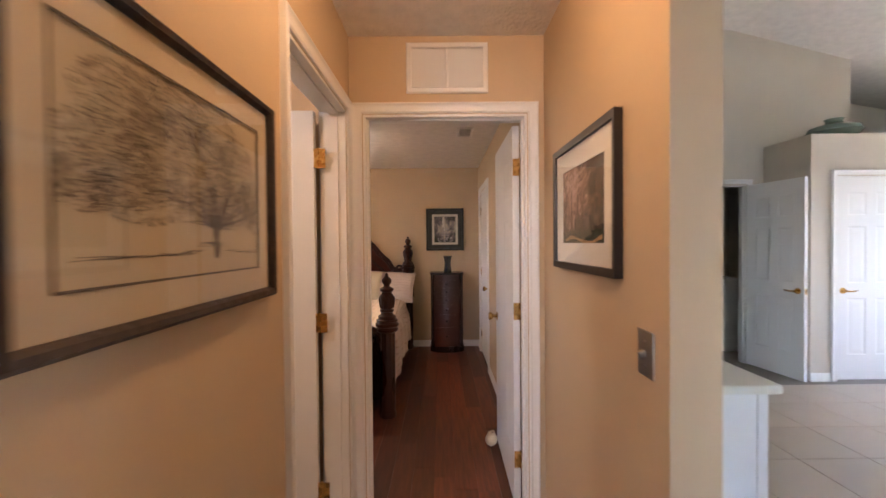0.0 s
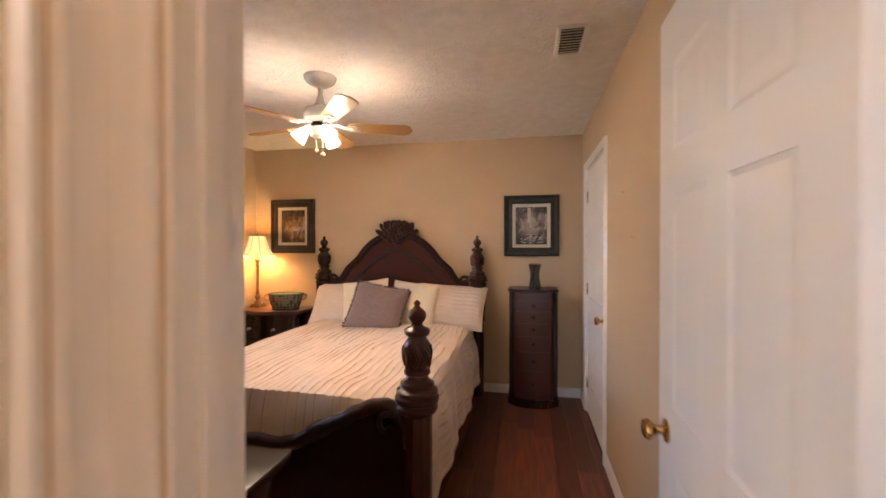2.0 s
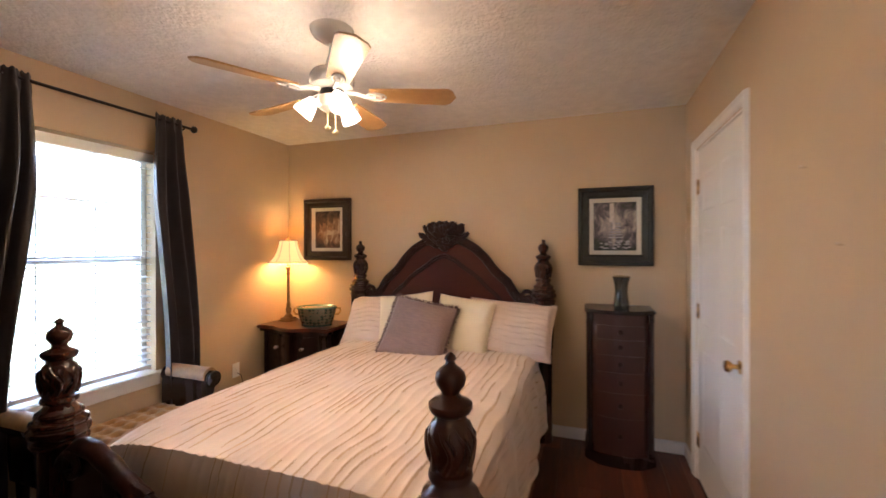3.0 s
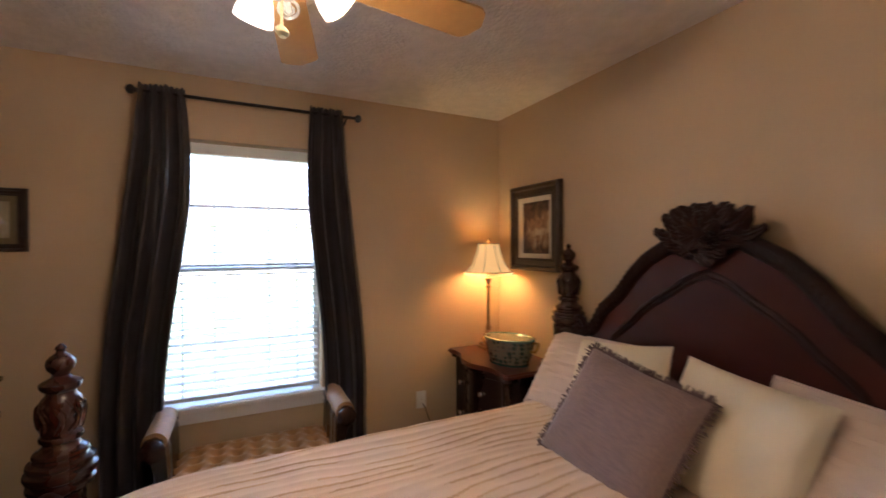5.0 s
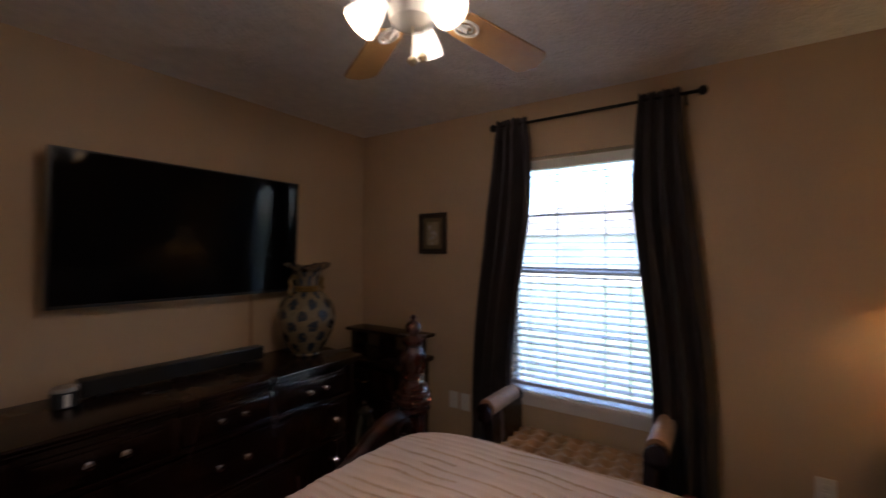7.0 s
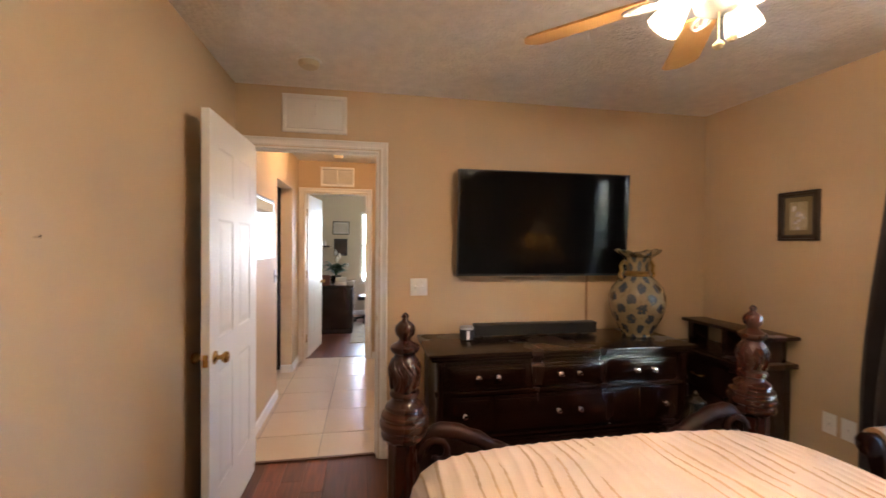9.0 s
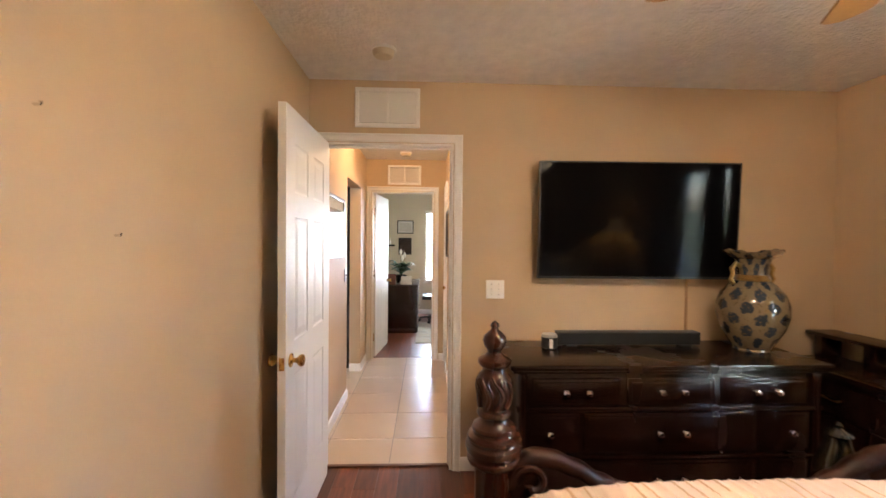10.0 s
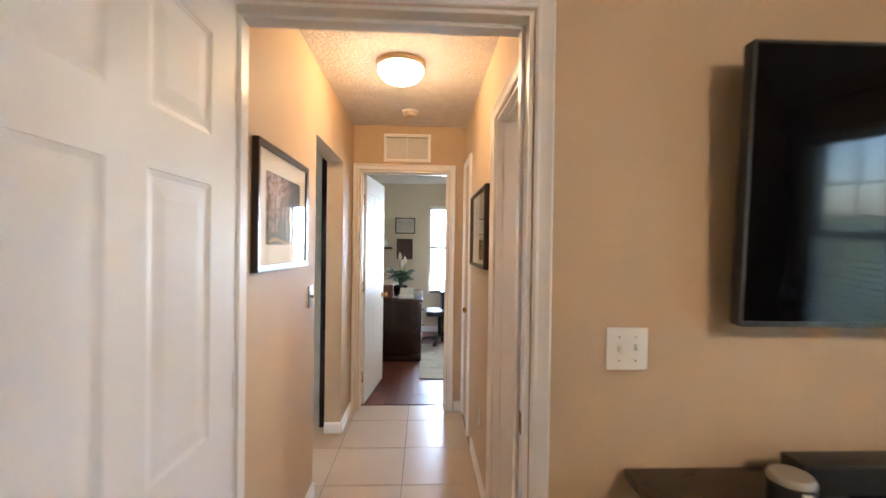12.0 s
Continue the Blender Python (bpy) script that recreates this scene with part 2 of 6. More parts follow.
# ---- the plan ----
XR, XW, YD, YB, H = 0.40, -2.985, 2.40, 5.91, 2.44     # bedroom: east, west, door wall, bed wall, ceiling
XL, YF, YH = -0.562, -0.06, 2.28                        # hall: west wall, far wall, near face of the door wall
OH = 2.056                                              # door openings


def wall(name, label, mat, *rows):
    return solid(name, boxes(*rows), mat, label, "wall", kind="structure", smooth=False)


wall("wall_bed", "beige painted wall behind the bed", WALL, (XW - 0.15, 1.6, YB, YB + 0.12, 0, H))
wall("wall_window", "beige painted wall with the window", WALL, (XW - 0.15, XW, YD - 0.12, 3.72, 0, H), (XW - 0.15, XW, 4.60, YB, 0, H),
     (XW - 0.15, XW, 3.72, 4.60, 0, 0.60), (XW - 0.15, XW, 3.72, 4.60, 2.09, H))
wall("wall_door", "beige painted wall with the doorway", WALL, (XW, -0.496, YH, YD, 0, H), (0.316, XR, YH, YD, 0, H), (-0.496, 0.316, YH, YD, OH, H))
wall("wall_east", "beige painted wall with the closet door", WALL, (XR, XR + 0.12, 1.15, 4.74, 0, H), (XR, XR + 0.12, 5.60, YB, 0, H), (XR, XR + 0.12, 4.74, 5.60, OH, H),
     (XR, XR + 0.12, 0.36, 1.15, 2.04, H), (XR, XR + 0.12, YF - 0.12, 0.36, 0, H))
wall("wall_hall_west", "warm beige hall wall with a doorway", WALL, (XL - 0.12, XL, YF - 0.12, 1.45, 0, H), (XL - 0.12, XL, 1.45, 2.21, OH, H), (XL - 0.12, XL, 2.21, YH, 0, H))
wall("wall_hall_end", "warm beige wall at the hall's end", WALL, (XL, -0.42, YF - 0.12, YF, 0, H), (0.34, XR, YF - 0.12, YF, 0, H), (-0.42, 0.34, YF - 0.12, YF, OH, H))
wall("wall_closet", "plain closet wall", WALL, (XR + 0.12, 1.6, 4.4, 4.5, 0, H), (1.5, 1.6, 4.5, YB, 0, H))
wall("wall_bathroom", "plain warm beige bathroom wall", WALL, (XW, XL - 0.12, 0.4, 0.5, 0, H), (XW - 0.1, XW, 0.4, YH, 0, H))
wall("wall_office", "pale beige office wall with a window", OFFICEWALL, (-0.30, 0.85, -3.50, -3.38, 0, 2.62), (-2.6, -1.2, -3.50, -3.38, 0, 2.62), (-1.2, -0.30, -3.50, -3.38, 0, 0.64), (-1.2, -0.30, -3.50, -3.38, 2.08, 2.62),
     (0.852, 0.95, -3.5, YF - 0.12, 0, 2.62), (-2.72, -2.6, -3.5, YF - 0.12, 0, 2.62), (-2.6, -0.42, YF - 0.24, YF - 0.121, 0, 2.62), (0.35, 0.85, YF - 0.24, YF - 0.121, 0, 2.62), (-0.42, 0.35, YF - 0.24, YF - 0.121, OH + 0.02, 2.62))

solid("ceiling", boxes((XW - 0.15, XR + 0.12, YH, YB + 0.12, H, H + 0.1)), CEIL, "white textured bedroom ceiling", "ceiling", kind="structure", smooth=False)
solid("ceiling_hall", boxes((XL - 0.12, XR + 0.12, YF - 0.12, YH, H, H + 0.1)), CEIL, "white textured hall ceiling", "ceiling", kind="structure", smooth=False)
solid("ceiling_bathroom", boxes((XW - 0.1, XL - 0.12, 0.4, YH, H, H + 0.1)), CEIL, "white bathroom ceiling", "ceiling", kind="structure", smooth=False)
solid("ceiling_office", boxes((-2.72, 0.95, -3.5, YF - 0.12, 2.62, 2.72)), CEIL, "white office ceiling", "ceiling", kind="structure", smooth=False)
solid("ceiling_closet", boxes((XR + 0.12, 1.6, 4.4, YB, H, H + 0.1)), CEIL, "white closet ceiling", "ceiling", kind="structure", smooth=False)

floor_bed = solid("floor_bedroom", boxes((XW - 0.15, 1.6, YH + 0.06, YB + 0.12, -0.1, -0.008)), SUBFLOOR, "dark reddish laminate plank floor", "floor", kind="structure", smooth=False)
floor_hall = solid("floor_hall", boxes((XW - 0.1, 9.2, YF - 0.12, YH + 0.06, -0.1, -0.004), (XR + 0.12, 9.2, YH + 0.06, 4.4, -0.1, -0.004), (1.6, 9.2, 4.4, 7.0, -0.1, -0.004), (0.852, 9.2, -4.12, YF - 0.12, -0.1, -0.004)), GROUT, "beige ceramic tile floor with grey grout", "floor", kind="structure", smooth=False)
floor_office = solid("floor_office", boxes((-2.72, 0.852, -3.5, YF - 0.12, -0.1, -0.008)), SUBFLOOR, "dark reddish laminate office floor", "floor", kind="structure", smooth=False)


def casing(name, x0, x1, z1, mat=TRIM):
    """Moulded casing round an opening x0..x1 in the plane y=0, standing out towards -y."""
    prof = [(0.004, 0.0), (0.004, 0.009), (0.011, 0.013), (0.02, 0.011), (0.029, 0.013), (0.042, 0.017), (0.048, 0.021), (0.054, 0.018), (0.057, 0.0)]
    bm = bmesh.new()
    rails = []
    for u, d in prof:
        rails.append([bm.verts.new(c) for c in ((x0 - u, -d, 0), (x0 - u, -d, z1 + u), (x1 + u, -d, z1 + u), (x1 + u, -d, 0))])
    for a, b in zip(rails, rails[1:]):
        for i in range(3):
            bm.faces.new((a[i], a[i + 1], b[i + 1], b[i]))
    return mesh_of(name, bm, mat, True, 20)


def jamb(name, x0, x1, z1, d):
    """Lining of an opening, d deep behind y=0, with a stop."""
    t = 0.012
    bm = boxes((x0, x0 + t, 0.001, d - 0.001, 0, z1), (x1 - t, x1, 0.001, d - 0.001, 0, z1), (x0 + t, x1 - t, 0.001, d - 0.001, z1 - t, z1),
               (x0 + t, x0 + t + 0.01, d * 0.3, d * 0.3 + 0.035, 0, z1 - t), (x1 - t - 0.01, x1 - t, d * 0.3, d * 0.3 + 0.035, 0, z1 - t), (x0 + t + 0.01, x1 - t - 0.01, d * 0.3, d * 0.3 + 0.035, z1 - t - 0.01, z1 - t))
    return mesh_of(name, bm, TRIM, True, 30)


def doorway(n, label, x0, x1, z1, d, m, sides=(1, 1)):
    ob = thing(f"trim_{n}", label, "door frame", kind="structure")
    ob.matrix_basis = m
    me = casing("casing", x0, x1, z1)
    if sides[0]:
        piece("casing", me, ob, (0, 0, 0))
    if sides[1]:
        c = new("casing", casing("casing", -x1, -x0, z1))
        c.parent = ob
        c.matrix_basis = pose(0, d, 0, 0, 0, 180)
    j = new("jamb", jamb("jamb", x0, x1, z1, d))
    j.parent = ob
    return ob


doorway(1, "white moulded casing of the bedroom doorway", -0.496, 0.316, OH, 0.12, pose(0, YH, 0))
doorway(2, "white moulded casing of the office doorway", -0.34, 0.42, OH, 0.12, pose(0, YF, 0, 0, 0, 180))
doorway(3, "white moulded casing of the bathroom doorway", 1.45, 2.21, OH, 0.12, pose(XL, 0, 0, 0, 0, 90))
doorway(4, "white moulded casing of the closet door", -5.60, -4.74, OH, 0.12, pose(XR, 0, 0, 0, 0, -90))


def baseboard(name, x0, y0, x1, y1, nx, ny):
    """Moulded skirting along a wall from one point to another; (nx, ny) points into the room."""
    prof = [(0, 0), (0.013, 0), (0.013, 0.062), (0.009, 0.074), (0.004, 0.082), (0, 0.084)]
    bm = bmesh.new()
    a = [bm.verts.new((x0 + nx * d, y0 + ny * d, z)) for d, z in prof]
    b = [bm.verts.new((x1 + nx * d, y1 + ny * d, z)) for d, z in prof]
    for i in range(len(prof)):
        bm.faces.new((a[i], a[(i + 1) % len(a)], b[(i + 1) % len(a)], b[i]))
    bm.faces.new(a)
    bm.faces.new(b[::-1])
    return solid(name, bm, TRIM, "white moulded baseboard along the wall", "baseboard", kind="structure")


for row in ((XW, YB, XR, YB, 0, -1), (XW, YD, XW, YB, 1, 0), (XW, YD, -0.548, YD, 0, 1), (XR, 1.15, XR, 2.28, -1, 0), (XR, YD, XR, 4.675, -1, 0), (XR, 5.67, XR, YB, -1, 0), (XR, YF, XR, 0.36, -1, 0),
            (XL, 0.62, XL, 1.38, 1, 0), (XR, 0.36, XR + 0.12, 0.36, 0, 1), (XL, YF, -0.485, YF, 0, 1), (-2.6, -3.38, 0.85, -3.38, 0, 1)):
    baseboard("baseboard", *row)

DOORH = 2.04


def panel_door(name, label, w, mat=DOORWHITE, knob_z=0.905, lever=False):
    """A six-panel door leaf with knobs or levers: hinge edge at x=0, free edge at x=w, 35 mm thick about y=0, standing on z=0.01."""
    ob = thing(name, label, "door", kind="structure")
    t = 0.0175
    bm = bmesh.new()
    s, m = 0.115, 0.10
    box(bm, 0.0, w, -t + 0.005, t - 0.005, 0.01, DOORH)
    rows = ((0.26, 0.83), (0.98, 1.55), (1.66, 1.89))
    cols = ((s, w / 2 - m / 2), (w / 2 + m / 2, w - s))
    for sg in (-1, 1):
        y0, y1 = sorted((sg * (t - 0.005), sg * t))
        for x0, x1 in ((0, s), (w / 2 - m / 2, w / 2 + m / 2), (w - s, w)):
            box(bm, x0, x1, y0, y1, 0.01, DOORH)
        zs = [0.01, 0.26, 0.83, 0.98, 1.55, 1.66, 1.89, DOORH]
        for z0, z1 in zip(zs[::2], zs[1::2]):
            for x0, x1 in cols:
                box(bm, x0, x1, y0, y1, z0, z1)
    part("leaf", bm, mat, ob, smooth=False)
    for x0, x1 in cols:
        for z0, z1 in rows:
            bm = bmesh.new()
            for sg in (-1, 1):
                loops = []
                for i, d in ((0.0005, t - 0.0005), (0.012, t - 0.0036), (0.020, t - 0.0036), (0.050, t - 0.0012)):
                    loops.append([bm.verts.new(c) for c in ((x0 + i, sg * d, z0 + i), (x1 - i, sg * d, z0 + i), (x1 - i, sg * d, z1 - i), (x0 + i, sg * d, z1 - i))])
                for a, b in zip(loops, loops[1:]):
                    for k in range(4):
                        bm.faces.new((a[k], a[(k + 1) % 4], b[(k + 1) % 4], b[k]))
                bm.faces.new(loops[-1])
            part("panel", bm, mat, ob, smooth=False)
    for sg in (-1, 1):
        prof = [(0.031, 0), (0.031, 0.004), (0.012, 0.008), (0.0105, 0.026), (0.017, 0.032), (0.026, 0.042), (0.0275, 0.050), (0.024, 0.058), (0.012, 0.062)]
        bm = lathe(prof[:5], 20) if lever else lathe(prof, 20)
        if lever:
            tube([(0, 0, 0.034), (-0.02, 0.002 * sg, 0.044), (-0.06, 0.004 * sg, 0.047), (-0.105, -0.004 * sg, 0.044)], 0.009, 10, bm, 0.75)
        k = part("door_handle", bm, BRASS, ob, "polished brass lever" if lever else "polished brass knob")
        k.matrix_basis = pose(w - 0.065, sg * t, knob_z, -90 * sg)
    bm = boxes((w - 0.0005, w + 0.0015, -0.012, 0.012, knob_z - 0.028, knob_z + 0.028))
    part("latch_plate", bm, BRASS, ob)
    return ob


def hinges(parent, x, y, rz=0, zs=(0.25, 1.05, 1.82)):
    for z in zs:
        bm = boxes((-0.036, -0.002, -0.0015, 0.0015, z - 0.045, z + 0.045), (0.002, 0.036, -0.0015, 0.0015, z - 0.045, z + 0.045))
        lathe([(0.006, z - 0.047), (0.006, z + 0.047)], 10, bm=bm)
        for sx in (-0.019, 0.019):
            for dz in (-0.03, 0, 0.03):
                lathe([(0.004, 0), (0.003, 0.001)], 8, at=(sx, -0.0012, z + dz), bm=bm)
        h = part("hinge", bm, BRASS, parent, "brass butt hinge")
        h.matrix_basis = pose(x, y, 0, 0, 0, rz)


d1 = panel_door("door_1", "white six-panel bedroom door standing wide open", 0.745)
d1.matrix_basis = pose(0.2875, 2.440, 0, 0, 0, 89.5)
hinges(d1, -0.004, -0.02, 90)
d2 = panel_door("door_2", "white six-panel office door standing open", 0.73)
d2.matrix_basis = pose(0.318, YF - 0.135, 0, 0, 0, -97)
hinges(d2, -0.004, 0.0, 0)
d3 = panel_door("door_3", "white six-panel bathroom door standing open", 0.745)
d3.matrix_basis = pose(XL - 0.142, 2.178, 0, 0, 0, 180)
hinges(d3, -0.018, 0.014, 0)
d4 = panel_door("door_4", "white six-panel closet door, closed", 0.83)
d4.matrix_basis = pose(XR + 0.024, 5.585, 0, 0, 0, -90)
hinges(d4, -0.006, -0.02, 0)

# ---- bedroom window ----


def sash_window(name, label, y0, y1, z0, z1, x, m=None, muntins=True):
    """Single-hung window in the plane x, opening y0..y1, z0..z1; the room lies towards +x."""
    ob = thing(name, label, "window", kind="structure")
    if m:
        ob.matrix_basis = m
    f, zm = 0.035, (z0 + z1) / 2 + 0.03
    part("window_frame", boxes((x - 0.06, x, y0, y0 + f, z0, z1), (x - 0.06, x, y1 - f, y1, z0, z1), (x - 0.06, x, y0 + f, y1 - f, z1 - f, z1), (x - 0.06, x, y0 + f, y1 - f, z0, z0 + f), bevel=0.003), TRIM, ob)
    part("sash_rail", boxes((x - 0.045, x - 0.005, y0 + f, y1 - f, zm - 0.022, zm + 0.022), bevel=0.003), TRIM, ob)
    if muntins:
        for k in (1, 2):
            yy = y0 + (y1 - y0) * k / 3
            part("muntin", boxes((x - 0.034, x - 0.022, yy - 0.004, yy + 0.004, z0 + f, zm - 0.022)), TRIM, ob)
            part("muntin", boxes((x - 0.034, x - 0.022, yy - 0.004, yy + 0.004, zm + 0.022, z1 - f)), TRIM, ob)
        for zz in ((z0 + zm) / 2, (zm + z1) / 2):
            part("muntin", boxes((x - 0.033, x - 0.023, y0 + f, y1 - f, zz - 0.008, zz + 0.008)), TRIM, ob)
    for a, b in ((z0 + f, zm - 0.022), (zm + 0.022, z1 - f)):
        g = part("pane", boxes((x - 0.03, x - 0.026, y0 + f - 0.004, y1 - f + 0.004, a - 0.004, b + 0.004)), PANE, ob, smooth=False)
        g.visible_shadow = False
    return ob


w1 = sash_window("window_1", "white single-hung window with a grid and raised blinds", 3.72, 4.60, 0.60, 2.09, XW - 0.09)
part("window_sill", boxes((XW - 0.09, XW + 0.045, 3.68, 4.64, 0.60, 0.622), bevel=0.006), TRIM, w1, "white painted sill")
part("apron", boxes((XW + 0.001, XW + 0.016, 3.70, 4.62, 0.53, 0.598), bevel=0.004), TRIM, w1)

blind = thing("window_blind", "white horizontal faux-wood blind hanging in the window", "blind", (XW - 0.04, 4.16, 0))
part("head_rail", boxes((-0.03, 0.035, -0.43, 0.43, 2.012, 2.07), bevel=0.004), WHITEPLASTIC, blind)
slat = boxes((-0.024, 0.024, -0.42, 0.42, -0.0014, 0.0014))
slat_mesh = mesh_of("slat", slat, WHITEPLASTIC, False)
z = 0.70
while z < 1.98:
    s = piece("slat", slat_mesh, blind, (0, 0, z))
    s.rotation_euler = (0, radians(6), 0)
    z += 0.0425
part("bottom_rail", boxes((-0.024, 0.024, -0.42, 0.42, 0.645, 0.665), bevel=0.003), WHITEPLASTIC, blind)
for y in (-0.30, 0.30):
    part("ladder_cord", boxes((0.0255, 0.0275, y - 0.002, y + 0.002, 0.66, 2.01), (-0.0275, -0.0255, y - 0.002, y + 0.002, 0.66, 2.01)), WHITEPLASTIC, blind)

rod = thing("curtain_rod", "thin black metal curtain rod with ball finials", "curtain rod", (XW + 0.095, 4.236, 2.288))
part("pole", tube([(0, -0.55, 0), (0, 0.55, 0)], 0.009, 12), BLACKMETAL, rod)
for sg in (-1, 1):
    f = part("finial", lathe([(0.010, 0), (0.012, 0.006), (0.022, 0.014), (0.025, 0.026), (0.020, 0.038), (0.008, 0.046)], 16), BLACKMETAL, rod)
    f.matrix_basis = pose(0, sg * 0.55, 0, -90 * sg)
    part("bracket", tube([(-0.09, sg * 0.50, -0.03), (-0.05, sg * 0.50, -0.03), (0, sg * 0.50, -0.012)], 0.006, 8), BLACKMETAL, rod)


def curtain(y0, y1, b0, b1, seed):
    """A hanging rod-pocket panel: from y0..y1 at the rod to b0..b1 near the floor, with soft folds."""
    rnd = random.Random(seed)
    ph = [rnd.uniform(0, 6.28) for _ in range(4)]
    ztop, zbot = 2.322, 0.015

    def fn(u, v):
        z = ztop + (zbot - ztop) * v
        spread = 0.72 + 0.28 * min(1, v / 0.25)
        mid = (y0 + y1) / 2
        a, b = mid + (y0 - mid) * spread, mid + (y1 - mid) * spread
        bow = max(0.0, min(1.0, (v - 0.1) / 0.65))
        bow = bow * bow * (3 - 2 * bow)
        a, b = a + (b0 - a) * bow, b + (b1 - b) * bow
        y = a + (b - a) * u
        amp = 0.018 + 0.018 * min(1, v / 0.2)
        fold = math.sin(u * 21 + ph[0] + 0.8 * math.sin(v * 2 + ph[1])) + 0.6 * math.sin(u * 9 + ph[2] + 1.6 * v) + 0.18 * math.sin(u * 47 + ph[3] + 3 * v)
        x = amp * fold + 0.006 * math.sin(v * 9 + u * 7 + ph[3])
        if v < 0.035:
            x *= 0.5
            z += 0.006 * math.sin(u * 55)
        return (XW + 0.102 + x, y, z)
    bm = grid(110, 60, fn)
    ob = solid("curtain", bm, CURTAIN, "dark brown satin rod-pocket curtain panel", "curtain", "curtains at the window")
    so = ob.modifiers.new("thickness", "SOLIDIFY")
    so.thickness = 0.004
    return ob


curtain(3.655, 3.932, 3.53, 3.79, 3)
curtain(4.485, 4.755, 4.60, 4.87, 8)

# ---- bed ----
BX0, BX1, BY0, BY1 = -2.132, -0.562, 3.615, 5.81
bed = thing("bed", "dark carved mahogany four-post bed with arched headboard", "bed", (0, 0, 0))
front_post = [(0.066, 0), (0.07, 0.03), (0.06, 0.06), (0.066, 0.12), (0.0655, 0.14), (0.0655, 0.688), (0.074, 0.698), (0.086, 0.704), (0.090, 0.714), (0.090, 0.724), (0.080, 0.731), (0.079, 0.737),
              (0.092, 0.744), (0.096, 0.754), (0.095, 0.767), (0.085, 0.774), (0.083, 0.780), (0.090, 0.787), (0.088, 0.796), (0.073, 0.804), (0.070, 0.811), (0.075, 0.818), (0.072, 0.827), (0.056, 0.838), (0.048, 0.849), (0.047, 0.857),
              (0.056, 0.862), (0.058, 0.871), (0.055, 0.880), (0.043, 0.885), (0.042, 0.891), (0.049, 0.91), (0.056, 0.94), (0.059, 0.965), (0.057, 0.985), (0.049, 1.002), (0.041, 1.010), (0.039, 1.021), (0.050, 1.028), (0.056, 1.038),
              (0.056, 1.050), (0.047, 1.057), (0.031, 1.064), (0.023, 1.073), (0.025, 1.081), (0.036, 1.095), (0.040, 1.111), (0.037, 1.126), (0.026, 1.138), (0.014, 1.147), (0.011, 1.155), (0.016, 1.161), (0.012, 1.170), (0.002, 1.178)]
back_post = [(r, z if z < 0.7 else z + 0.331) for r, z in front_post]


def bed_post(x, y, prof):
    hi = prof[-1][1]
    ob = part("post", lathe(prof, 40, (x, y, 0), flute=10, depth=0.006, span=(0.13, prof[-1][1] - 0.467)), POSTWOOD, bed)
    u0, u1 = (0.893, 1.0) if hi < 1.3 else (1.224, 1.331)
    # carved leaves round the urn, with a small curled tip between each pair
    for i in range(8):
        a = 2 * math.pi * i / 8
        pts, tips = [], []
        for k in range(9):
            f = k / 8
            r = 0.047 + 0.0145 * math.sin(min(1, f * 1.15) * math.pi * 0.62) - 0.013 * max(0, f - 0.7) / 0.3
            b = a + 0.34 * math.sin(f * math.pi * 1.3)
            pts.append((x + r * math.cos(b), y + r * math.sin(b), u0 + (u1 - u0) * f))
            q = a + 0.39 + 0.12 * math.sin(f * 6)
            tips.append((x + (r + 0.001) * math.cos(q), y + (r + 0.001) * math.sin(q), u0 + (u1 - u0) * (0.35 + 0.6 * f)))
        part("carved_leaf", tube(tips, 0.006, 6, tube(pts, 0.0105, 7, taper=0.4), 0.6), POSTWOOD, ob)
    return ob


for x in (BX0, BX1):
    bed_post(x, BY0, front_post)
    bed_post(x, BY1, back_post)

CX = (BX0 + BX1) / 2


def arch(u):
    """Height of the headboard's top at u from -1 to 1."""
    a = abs(u)
    pts = [(0, 1.555), (0.14, 1.53), (0.28, 1.475), (0.36, 1.44), (0.46, 1.37), (0.56, 1.275), (0.62, 1.235), (0.70, 1.185), (0.78, 1.09), (0.86, 1.045), (0.93, 1.06), (1.0, 1.0)]
    for (a0, z0), (a1, z1) in zip(pts, pts[1:]):
        if a <= a1:
            f = (a - a0) / (a1 - a0)
            return z0 + (z1 - z0) * f
    return pts[-1][1]


hw = (BX1 - BX0) / 2 - 0.05
top = [(CX + hw * u / 40, arch(u / 40)) for u in range(-40, 41)]
part("headboard", slab([(CX - hw, 0.35)] + top + [(CX + hw, 0.35)], BY1 - 0.02, BY1 + 0.03, "y", bevel=0.006), HEADPANEL, bed, "reddish mahogany headboard panel")
rail = [(CX + hw * u / 40, BY1 - 0.012, arch(u / 40) - 0.005) for u in range(-40, 41)]
bm = tube(rail, 0.036, 12)
for u in range(-37, 38):
    if abs(u) > 5:
        x, z = CX + hw * u / 40, arch(u / 40)
        sl = math.atan2(arch(u / 40 + 0.01) - arch(u / 40 - 0.01), 0.02 * hw)
        lean = sl + (0.7 if u < 0 else -0.7)
        tube([(x - 0.026 * math.cos(lean), BY1 - 0.046, z - 0.012 - 0.026 * math.sin(lean)), (x, BY1 - 0.052, z - 0.006), (x + 0.026 * math.cos(lean), BY1 - 0.046, z + 0.026 * math.sin(lean))], 0.009, 6, bm, 0.6)
for k, (off, rad) in enumerate(((0.0, 0.011), (-0.022, 0.008))):
    tube([(CX + hw * 0.84 * u / 40, BY1 - 0.019, (arch(u / 40 * 0.97) - 0.35) * 0.86 + 0.35 - 0.012 + off + 0.016 * math.cos(u / 40 * 9.4)) for u in range(-40, 41)], rad, 8, bm)
part("moulding", bm, CARVED, bed, "carved dark moulding")
